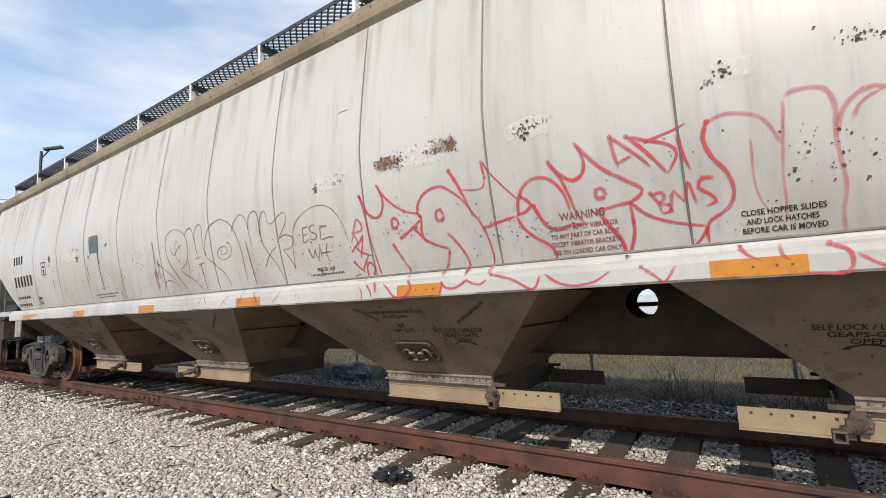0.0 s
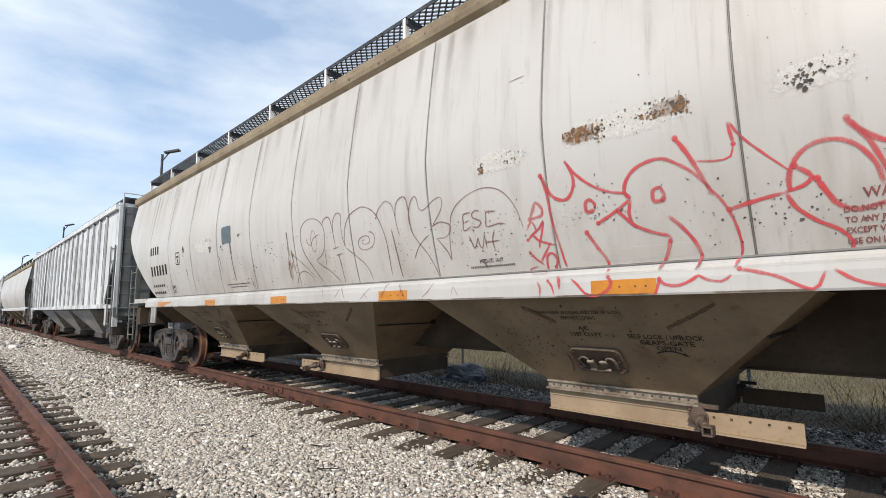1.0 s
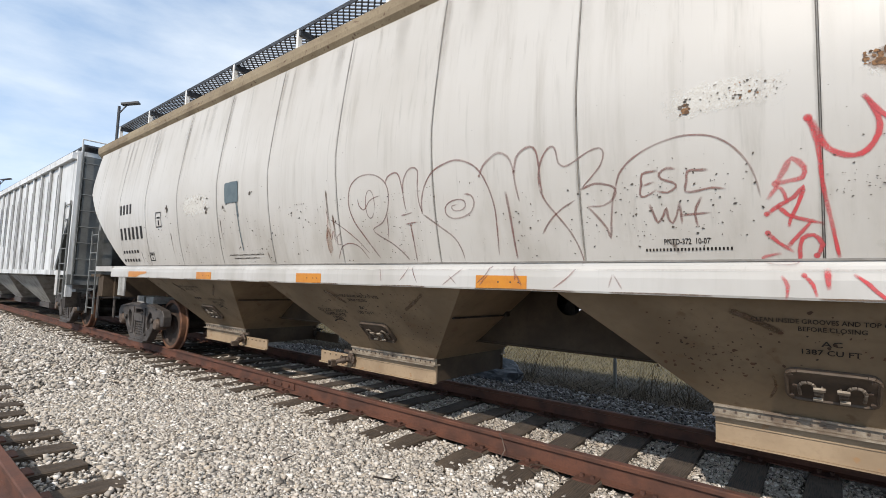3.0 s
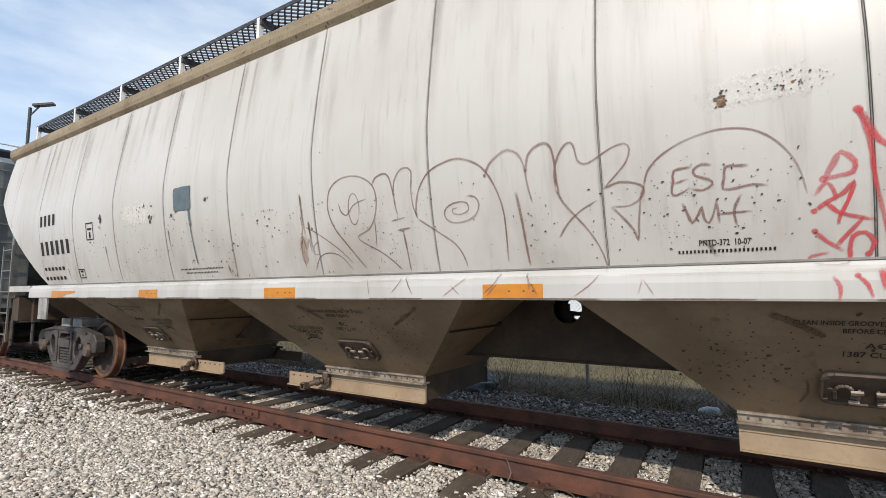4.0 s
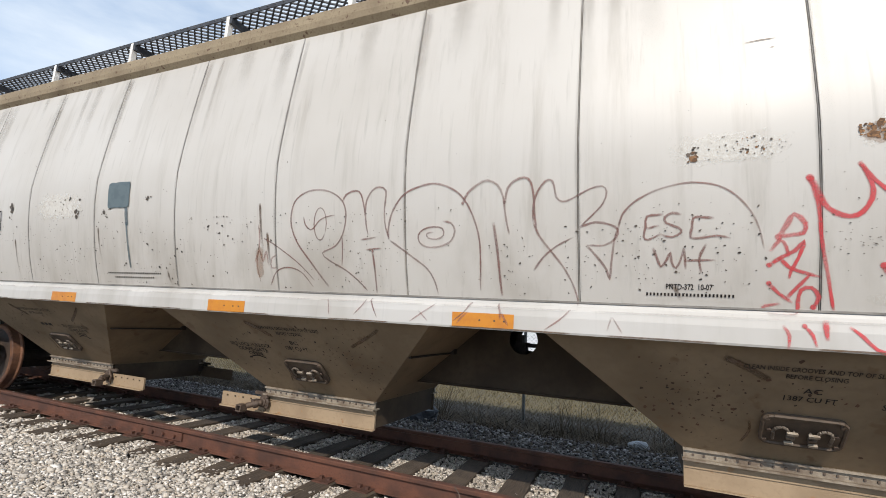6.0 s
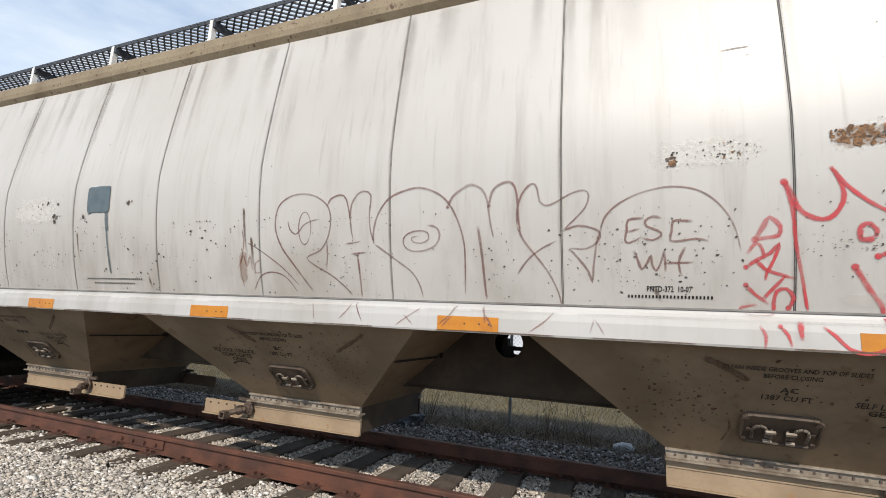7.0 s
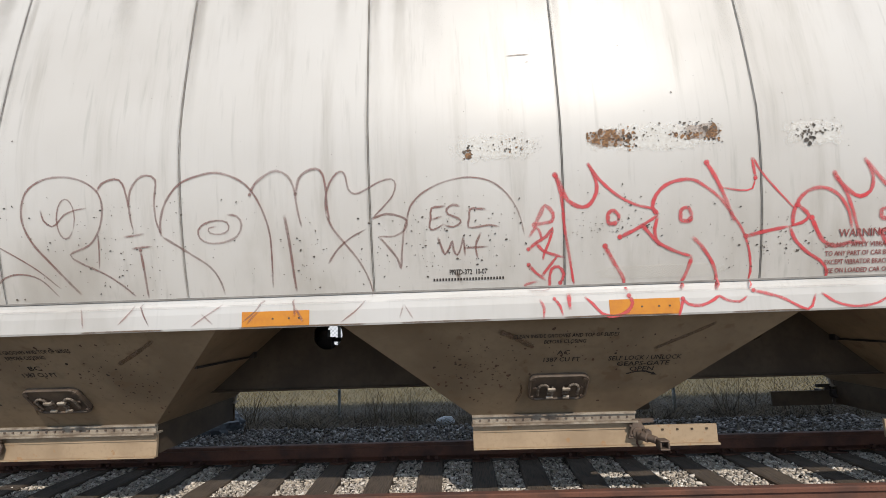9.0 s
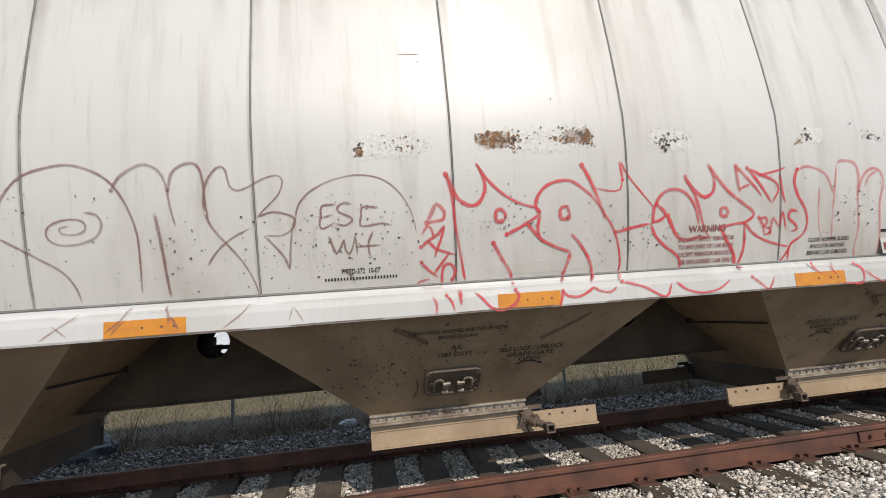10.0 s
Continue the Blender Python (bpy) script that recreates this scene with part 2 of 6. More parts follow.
def hexa(bm, low, high):
    """A solid between two four-cornered loops."""
    v = [bm.verts.new(p) for p in (*low, *high)]
    for q in ((0, 3, 2, 1), (4, 5, 6, 7), (0, 1, 5, 4), (1, 2, 6, 5), (2, 3, 7, 6), (3, 0, 4, 7)):
        bm.faces.new([v[i] for i in q])
    return bm


def extrude_profile(bm, prof, x0, x1):
    """A closed (y, z) outline drawn out along x."""
    a = [bm.verts.new((x0, y, z)) for y, z in prof]
    b = [bm.verts.new((x1, y, z)) for y, z in prof]
    n = len(prof)
    for i in range(n):
        bm.faces.new((a[i], a[(i + 1) % n], b[(i + 1) % n], b[i]))
    bm.faces.new(a[::-1])
    bm.faces.new(b)
    return bm


def plate_xz(bm, pts, y0, y1):
    """A closed (x, z) outline given thickness in y."""
    a = [bm.verts.new((x, y0, z)) for x, z in pts]
    b = [bm.verts.new((x, y1, z)) for x, z in pts]
    n = len(pts)
    for i in range(n):
        bm.faces.new((a[i], a[(i + 1) % n], b[(i + 1) % n], b[i]))
    bm.faces.new(a[::-1])
    bm.faces.new(b)
    return bm


def rod(bm, p, q, r, n=8):
    p, q = Vector(p), Vector(q)
    d = (q - p)
    m = Matrix.Translation((p + q) / 2) @ d.to_track_quat("Z", "Y").to_matrix().to_4x4()
    bmesh.ops.create_cone(bm, cap_ends=True, segments=n, radius1=r, radius2=r, depth=d.length, matrix=m)
    return bm


def lathe_y(bm, cx, cz, prof, n=32):
    """Turns a (y, radius) outline round an axle that runs along y."""
    rings = []
    for y, r in prof:
        rings.append([bm.verts.new((cx + r * math.cos(2 * math.pi * i / n), y, cz + r * math.sin(2 * math.pi * i / n))) for i in range(n)])
    for a, b in zip(rings, rings[1:]):
        for i in range(n):
            bm.faces.new((a[i], a[(i + 1) % n], b[(i + 1) % n], b[i]))
    bm.faces.new(rings[0][::-1])
    bm.faces.new(rings[-1])
    return bm


def ground_z(y):
    """The ground falls away gently behind the train."""
    pts = ((6.2, -0.035), (7.2, -0.08), (8.75, -0.27), (11.4, -0.52), (14.0, -0.58), (26.0, -0.60))
    if y <= pts[0][0]:
        return -0.035
    for (a, za), (b, zb) in zip(pts, pts[1:]):
        if y <= b:
            return za + (zb - za) * (y - a) / (b - a)
    return -0.60


YC = 4.6          # the train's centre line
RAIL_Z = 0.19     # top of the rails
GAUGE = 0.752     # half the distance between rail heads


def side_y(z):
    """The near side sheet of the rounded hopper car: y at height z."""
    if z < 2.75:
        return 2.922 + 0.198 * ((3.0 - z) / 1.3) ** 2.1
    return 2.9282 + 0.162 * ((z - 2.75) / 1.28) ** 1.35


def skin_y(z):
    """The near outside of car and sill, for paint on it."""
    return 3.064 if z < 1.685 else side_y(z) - 0.0005


# ---- ground ----
def sheet(name, x0, x1, y0, y1, z, mat, label, category):
    bm = bmesh.new()
    bm.faces.new([bm.verts.new(p) for p in ((x0, y0, z), (x1, y0, z), (x1, y1, z), (x0, y1, z))])
    return tagged(part(name, bm, mat), label, category, kind="structure")


def strip(name, ys, mat, label, category, x0=-600, x1=400, lift=0.0):
    """A long stretch of ground that follows the fall of the land."""
    bm = bmesh.new()
    xs = [x0] + [x for x in np.linspace(-40, 12, 53) if x0 < x < x1] + [x1]
    rows = []
    for y in ys:
        rows.append([bm.verts.new((x, y, ground_z(y) + lift + (0.035 * noise.noise(Vector((x * 0.9, y * 1.3, 0))) if 6.8 < y < 25 and -41 < x < 13 else 0))) for x in xs])
    for r, q in zip(rows, rows[1:]):
        for i in range(len(xs) - 1):
            bm.faces.new((r[i], r[i + 1], q[i + 1], q[i]))
    return tagged(part(name, bm, mat, smooth=True), label, category, kind="structure")


strip("ground", [-1500, -60, -10, 0, 5.7], GROUND, "pale grey crushed stone ground under the tracks", "ground", -1500, 1500)
# past y 9.8 the dark soil paints the car's shadow on the grass
strip("soil_strip", [5.7, 6.2, 7.0, 7.4, 7.8, 8.2, 8.75, 9.2, 9.8, 10.6, 11.2], SOIL, "dark soil strip with dead weeds beside the fence, stretched over shaded grass", "soil", -1500, 1500)
strip("grass_field", [11.2, 11.4, 12.5, 14.0, 18, 26.0], GRASSLAND, "dry yellow grass field behind the fence", "grass", -1500, 1500)
strip("lot_pavement", [26.0, 60, 1500.0], LOT, "pale concrete lot beyond the grass", "pavement", -1500, 1500)


# ---- the rounded covered hopper car ----
CAR_X = -4.72
SEAMS = [-4.071 + 1.25 * i for i in range(-8, 8)]
END_L, END_R = -14.75, 5.31


def end_x(z):
    """How far the left end of the side sheet reaches at height z."""
    if z >= 3.25:
        return END_L + 0.10 * max(0.0, (z - 3.25)) ** 2
    return -12.80 + (END_L + 12.80) * ((z - 1.70) / 1.55) ** 0.92


def side_panel(x0, x1, far):
    zs = [1.70, 1.85, 2.0, 2.2, 2.4, 2.6, 2.8, 3.0, 3.2, 3.4, 3.6, 3.8, 3.95, 4.1]
    bm, n = bmesh.new(), 4
    rows = []
    for z in zs:
        lim_l, lim_r = end_x(z), 2 * CAR_X - end_x(z)
        a, b = min(max(x0, lim_l), lim_r), max(min(x1, lim_r), lim_l)
        y = side_y(z)
        rows.append([(a + (b - a) * i / n, y + 0.0015 * (1 + math.sin(9.1 * (a + b) + 2.3 * z)) * math.sin(math.pi * i / n), z) for i in range(n + 1)])
    for off in (0.0, 0.008):
        vs = [[bm.verts.new((x, (2 * YC - y - off) if far else y + off, z)) for x, y, z in r] for r in rows]
        for r, s in zip(vs, vs[1:]):
            for i in range(n):
                if (r[i + 1].co - r[i].co).length > 0.001 or (s[i + 1].co - s[i].co).length > 0.001:
                    bm.faces.new((r[i], r[i + 1], s[i + 1], s[i]))
    bmesh.ops.remove_doubles(bm, verts=bm.verts, dist=0.0005)
    return bm


def hopper_bay(car, t0, t1, b0, b1, gate_side):
    """One discharge hopper: sloping sheets, slide pan, ledge with bolts, latch plate and gate."""
    zt, zb, yt, yb = 1.50, 0.735, 3.15, 3.925
    bm = bmesh.new()
    hexa(bm, ((b0, yb, zb), (b1, yb, zb), (b1, 2 * YC - yb, zb), (b0, 2 * YC - yb, zb)),
         ((t0, yt, zt), (t1, yt, zt), (t1, 2 * YC - yt, zt), (t0, 2 * YC - yt, zt)))
    bay = part("hopper_bay", bm, TAN, car, "tan painted sloping discharge hopper with rust specks", bevel=0.012)
    # stiffening angle across each end sheet
    for xt, xb in ((t0, b0), (t1, b1)):
        for f in (0.36,):
            x = xt + (xb - xt) * f
            y = yt + (yb - yt) * f
            z = zt + (zb - zt) * f
            s = -0.02 if xt < xb else 0.02
            part("stiffener", B((min(x, x + s), max(x, x + s), y + 0.03, 2 * YC - y - 0.03, z - 0.008, z + 0.008)), DARK_IRON, bay)
            part("web_notch", B((x - 0.05, x + 0.05, 4.33, 4.398, z - 0.01, z + 0.09)), DARK_IRON, bay, bevel=0.02)
    for far in (False, True):
        def Y(y):
            return 2 * YC - y if far else y

        def P(*bx):
            return B(*[(a, b, min(Y(c), Y(d)), max(Y(c), Y(d)), e, f) for a, b, c, d, e, f in bx])
        # ledge, pan and gate
        part("ledge", P((b0 - 0.015, b1 + 0.015, 3.886, 3.935, 0.734, 0.750), (b0 - 0.012, b1 + 0.012, 3.908, 3.935, 0.682, 0.734), (b0 - 0.02, b1 + 0.02, 3.872, 3.99, 0.668, 0.682)), LEDGE, bay, "bolted steel ledge above the slide pan")
        if not far:
            for i in range(18):
                x = b0 + 0.05 + (b1 - b0 - 0.1) * i / 17
                part("bolt", B((x - 0.0065, x + 0.0065, 3.899, 3.909, 0.701, 0.714)), CAPSTAN, bay)
        sx = 1 if gate_side == "r" else -1
        e = b1 if sx > 0 else b0
        g0, g1 = (e + 0.03, e + 0.645) if sx > 0 else (e - 0.645, e - 0.03)
        # far pan and gate swap cream for dark brown: shade put into the colour
        pan = part("slide_pan", P((b0 - 0.01, b1 + 0.01, 3.93, 3.955, 0.482, 0.668), (b0 - 0.01, b1 + 0.01, 3.905, 3.935, 0.482, 0.492), (b0 - 0.01, b1 + 0.01, 3.921, 3.931, 0.612, 0.622)), UNDER if far else PAN, bay, "far slide pan, coloured dark brown for its shade" if far else "cream painted slide pan face")
        part("slide_gate", P((g0, g1, 3.93, 3.95, 0.495, 0.632), (g0, g1, 3.90, 3.935, 0.482, 0.497)), UNDER if far else PAN, bay, "far gate plate, coloured dark brown for its shade" if far else "cream painted sliding gate plate")
        if not far:
            for i in range(5):
                x = g0 + 0.08 + (g1 - g0 - 0.16) * i / 4
                part("rivet", B((x - 0.008, x + 0.008, 3.922, 3.931, 0.592, 0.606)), UNDER, bay)
        # capstan with its square socket
        cx = e + 0.01 * sx
        bm = bmesh.new()
        rod(bm, (cx, Y(3.99), 0.60), (cx, Y(3.86), 0.59), 0.045, 10)
        rod(bm, (cx, Y(3.86), 0.59), (cx + 0.09 * sx, Y(3.74), 0.565), 0.03, 8)
        rod(bm, (cx + 0.02 * sx, Y(3.83), 0.585), (cx + 0.05 * sx, Y(3.79), 0.575), 0.042, 8)
        hx, hz = cx + 0.115 * sx, 0.548
        for q in ((hx - 0.036, hx + 0.036, hz + 0.022, hz + 0.036), (hx - 0.036, hx + 0.036, hz - 0.036, hz - 0.022), (hx - 0.036, hx - 0.022, hz - 0.022, hz + 0.022), (hx + 0.022, hx + 0.036, hz - 0.022, hz + 0.022)):
            box(bm, q[0], q[1], *sorted((Y(3.66), Y(3.74))), q[2], q[3])
        box(bm, hx - 0.034, hx + 0.034, *sorted((Y(3.735), Y(3.755))), hz - 0.034, hz + 0.034)
        plate_xz(bm, [(cx - 0.075, 0.55), (cx + 0.06, 0.53), (cx + 0.075, 0.60), (cx + 0.03, 0.68), (cx - 0.03, 0.67)], *sorted((Y(3.875), Y(3.90))))
        for dz in (-0.034, 0.034):
            rod(bm, (cx - 0.05 * sx, Y(3.865), 0.61 + dz), (cx - 0.05 * sx, Y(3.90), 0.61 + dz), 0.013, 6)
        box(bm, *sorted((cx + 0.03 * sx, cx + 0.07 * sx)), *sorted((Y(3.78), Y(3.86))), 0.60, 0.625)
        box(bm, *sorted((cx - 0.02 * sx, cx + 0.14 * sx)), *sorted((Y(3.90), Y(3.925))), 0.66, 0.69)
        # far opener takes a darker steel, its shade put into the colour
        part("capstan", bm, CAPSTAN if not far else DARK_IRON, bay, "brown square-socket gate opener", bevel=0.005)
    part("pan_box", B((b0, b1, 3.96, 2 * YC - 3.96, 0.50, 0.735)), UNDER, bay)
    # latch plate: a rounded plate on the sloping sheet with two hooked handles
    cx = (t0 + t1) / 2
    m = Matrix.Translation((cx, 3.652, 1.003)) @ Matrix.Rotation(math.atan2(yb - yt, zt - zb), 4, "X")
    bm = bmesh.new()
    pts = []
    for a, (sx, sz) in enumerate(((1, 1), (-1, 1), (-1, -1), (1, -1))):
        for j in range(4):
            th = math.pi / 2 * (a + j / 3)
            pts.append((sx * 0.16 + 0.055 * math.cos(th), sz * 0.085 + 0.055 * math.sin(th)))
    plate_xz(bm, pts, -0.022, 0.02)
    bm.transform(m)
    latch = part("latch_plate", bm, LATCH, bay, "brown bolted latch plate with two hooked handles", bevel=0.006)
    bm = bmesh.new()
    for a, b in zip(pts, pts[1:] + pts[:1]):
        rod(bm, (a[0] * 0.97, -0.024, a[1] * 0.96), (b[0] * 0.97, -0.024, b[1] * 0.96), 0.012, 6)
    bm.transform(m)
    part("latch_rim", bm, LATCH, latch, "raised rim of the latch plate")
    for s in (-1, 1):
        bm = bmesh.new()
        arch = [(0.145, -0.075), (0.150, 0.005), (0.138, 0.040), (0.112, 0.052), (0.088, 0.044), (0.074, 0.018)]
        for a, b in zip(arch, arch[1:]):
            rod(bm, (s * a[0], -0.036, a[1]), (s * b[0], -0.038, b[1]), 0.011, 6)
        for z in (-0.018, -0.045):
            box(bm, *sorted((s * 0.078, s * 0.034)), -0.046, -0.024, z - 0.008, z + 0.008)
        box(bm, *sorted((s * 0.046, s * 0.036)), -0.042, -0.020, -0.085, 0.012)
        bm.transform(m)
        part("latch_handle", bm, HOOK, latch, "worn grey-brown steel hook", bevel=0.004)
        bm = B((*sorted((s * 0.082, s * 0.026)), -0.060, -0.044, 0.004, 0.024))
        bm.transform(m)
        part("hook_tip", bm, HANDLE, latch, "bright worn steel tab", bevel=0.004)
        bm = B((*sorted((s * 0.085, s * 0.038)), -0.058, -0.040, -0.092, -0.076))
        bm.transform(m)
        part("hook_tip", bm, HANDLE, latch, "bright worn steel tab", bevel=0.004)
    for bx, bz in ((-0.185, 0.10), (-0.185, -0.10), (0.185, 0.10), (0.185, -0.10), (-0.17, 0.0), (0.17, 0.0)):
        bm = bmesh.new()
        rod(bm, (bx, -0.036, bz), (bx, -0.02, bz), 0.014, 6)
        bm.transform(m)
        part("latch_bolt", bm, CAPSTAN, latch)
    return bay


def truck(car, cx, name="truck"):
    """A three-piece freight truck: bolster, two side frames with springs, four wheels."""
    bol = part(name, B((cx - 0.17, cx + 0.17, YC - 0.98, YC + 0.98, 0.52, 0.84), (cx - 0.2, cx + 0.2, YC - 0.3, YC + 0.3, 0.84, 0.98)), DARK_IRON, car, "grimy cast steel freight truck", bevel=0.02)
    for far in (False, True):
        s = 1 if far else -1
        half = [(0.0, 0.25), (0.30, 0.25), (0.46, 0.31), (0.62, 0.46), (0.80, 0.66), (0.88, 0.77), (0.98, 0.75), (1.02, 0.61), (1.15, 0.62), (1.17, 0.80), (1.08, 0.91), (0.80, 0.95), (0.45, 1.00), (0.0, 1.00)]
        outline = half + [(-x, z) for x, z in half[-2:0:-1]]
        window = [(0.19, 0.36), (0.24, 0.42), (0.24, 0.84), (0.19, 0.88), (-0.19, 0.88), (-0.24, 0.84), (-0.24, 0.42), (-0.19, 0.36)]
        holes = [window]
        for d in (-1, 1):
            holes.append([(d * (0.49 + 0.11 * math.cos(q) + 0.05 * math.sin(q)), 0.68 + 0.17 * math.sin(q)) for q in (2 * math.pi * i / 14 for i in range(14))])
        bm = bmesh.new()
        for loop in [outline] + holes:
            vs = [bm.verts.new((cx + x, YC + s * 1.06, z)) for x, z in loop]
            for p, q in zip(vs, vs[1:] + vs[:1]):
                bm.edges.new((p, q))
        bmesh.ops.triangle_fill(bm, use_beauty=True, edges=list(bm.edges))
        ext = bmesh.ops.extrude_face_region(bm, geom=list(bm.faces))
        bmesh.ops.translate(bm, verts=[v for v in ext["geom"] if isinstance(v, bmesh.types.BMVert)], vec=(0, -s * 0.14, 0))
        for d in (-1, 1):
            rod(bm, (cx + d * 0.68, YC + s * 1.04, 0.70), (cx + d * 0.68, YC + s * 1.10, 0.70), 0.05, 10)
            rod(bm, (cx + d * 0.36, YC + s * 1.04, 0.42), (cx + d * 0.36, YC + s * 1.09, 0.42), 0.03, 8)
            plate_xz(bm, [(cx + d * x, z) for x, z in ((0.27, 0.40), (0.33, 0.40), (0.33, 0.92), (0.27, 0.92))], *sorted((YC + s * 1.05, YC + s * 1.085)))
        plate_xz(bm, [(cx + x, z) for x, z in ((-0.85, 0.905), (-0.45, 0.95), (0.45, 0.95), (0.85, 0.905), (0.85, 0.935), (0.45, 0.985), (-0.45, 0.985), (-0.85, 0.935))], *sorted((YC + s * 1.05, YC + s * 1.09)))
        plate_xz(bm, [(cx + x, z) for x, z in ((-0.32, 0.262), (0.32, 0.262), (0.40, 0.30), (0.32, 0.30), (-0.32, 0.30), (-0.40, 0.30))], *sorted((YC + s * 1.05, YC + s * 1.10)))
        frame_ = part("side_frame", bm, IRON, bol, "cast steel side frame with grey-brown grime", bevel=0.012)
        for d in (-0.14, 0.0, 0.14):
            bm = bmesh.new()
            for i in range(6):
                bmesh.ops.create_cone(bm, cap_ends=True, segments=12, radius1=0.072, radius2=0.072, depth=0.026, matrix=Matrix.Translation((cx + d, YC + s * 0.99, 0.375 + 0.046 * i)))
                bmesh.ops.create_cone(bm, cap_ends=True, segments=8, radius1=0.045, radius2=0.045, depth=0.02, matrix=Matrix.Translation((cx + d, YC + s * 0.99, 0.398 + 0.046 * i)))
            part("coil_spring", bm, IRON, frame_)
        part("bolster_end", B((cx - 0.22, cx + 0.22, *sorted((YC + s * 0.9, YC + s * 1.08)), 0.655, 0.80)), IRON, frame_, bevel=0.015)
        for d in (-0.89, 0.89):
            bm = bmesh.new()
            lathe_y(bm, cx + d, RAIL_Z + 0.455, [(YC + s * 1.10, 0.03), (YC + s * 1.10, 0.085), (YC + s * 1.06, 0.105), (YC + s * 0.92, 0.105), (YC + s * 0.92, 0.05)], 16)
            part("bearing_cap", bm, CAPSTAN, frame_, "brown bearing end cap")
            bm = bmesh.new()
            c, f = YC, s
            lathe_y(bm, cx + d, RAIL_Z + 0.455, [(c + f * 0.835, 0.08), (c + f * 0.835, 0.16), (c + f * 0.79, 0.19), (c + f * 0.775, 0.36), (c + f * 0.80, 0.385), (c + f * 0.822, 0.39), (c + f * 0.822, 0.45), (c + f * 0.812, 0.455), (c + f * 0.735, 0.462), (c + f * 0.72, 0.485), (c + f * 0.705, 0.485), (c + f * 0.69, 0.47), (c + f * 0.69, 0.38), (c + f * 0.73, 0.35), (c + f * 0.74, 0.18), (c + f * 0.70, 0.14), (c + f * 0.66, 0.08)], 40)
            wheel = part("wheel", bm, WHEEL_DARK, bol, "grimy dark steel wheel standing on the rail")
            bm = bmesh.new()
            rim = [(0.824, 0.40), (0.826, 0.445), (0.815, 0.4565), (0.735, 0.4635), (0.72, 0.4865), (0.705, 0.4865), (0.688, 0.47), (0.686, 0.40)]
            lathe_y(bm, cx + d, RAIL_Z + 0.455, [(c + f * y, r) for y, r in rim], 40)
            bmesh.ops.delete(bm, geom=[q for q in bm.faces if len(q.verts) > 4], context="FACES")
            part("tyre", bm, WHEEL_RUST, wheel, "rusty wheel rim and tread")
    for d in (-0.89, 0.89):
        bm = bmesh.new()
        rod(bm, (cx + d, YC - 0.7, RAIL_Z + 0.455), (cx + d, YC + 0.7, RAIL_Z + 0.455), 0.085, 14)
        part("axle", bm, DARK_IRON, bol)
    # brake beams behind the side frame
    for d in (-0.48, 0.48):
        part("brake_beam", B((cx + d - 0.04, cx + d + 0.04, YC - 0.7, YC + 0.7, 0.42, 0.52)), DARK_IRON, bol)
    for d in (-0.42, 0.05):
        part("side_bearing", B((cx + d, cx + d + 0.36, YC - 0.98, YC - 0.62, 1.0, 1.13)), BEAD, bol, "pale grey side bearing block", bevel=0.02)
    return bol


def ladder(car, x0, x1, y, z0, z1, n, mat=None, name="ladder"):
    bm = bmesh.new()
    mat = mat or RAILING
    for x in (x0, x1):
        box(bm, x - 0.02, x + 0.02, y - 0.012, y + 0.012, z0, z1)
    lad = part(name, bm, mat, car, "grey steel ladder on the car end")
    for i in range(n):
        z = z0 + 0.12 + (z1 - z0 - 0.2) * i / (n - 1)
        bm = bmesh.new()
        rod(bm, (x0, y, z), (x1, y, z), 0.013, 6)
        part("rung", bm, mat, lad)
    return lad


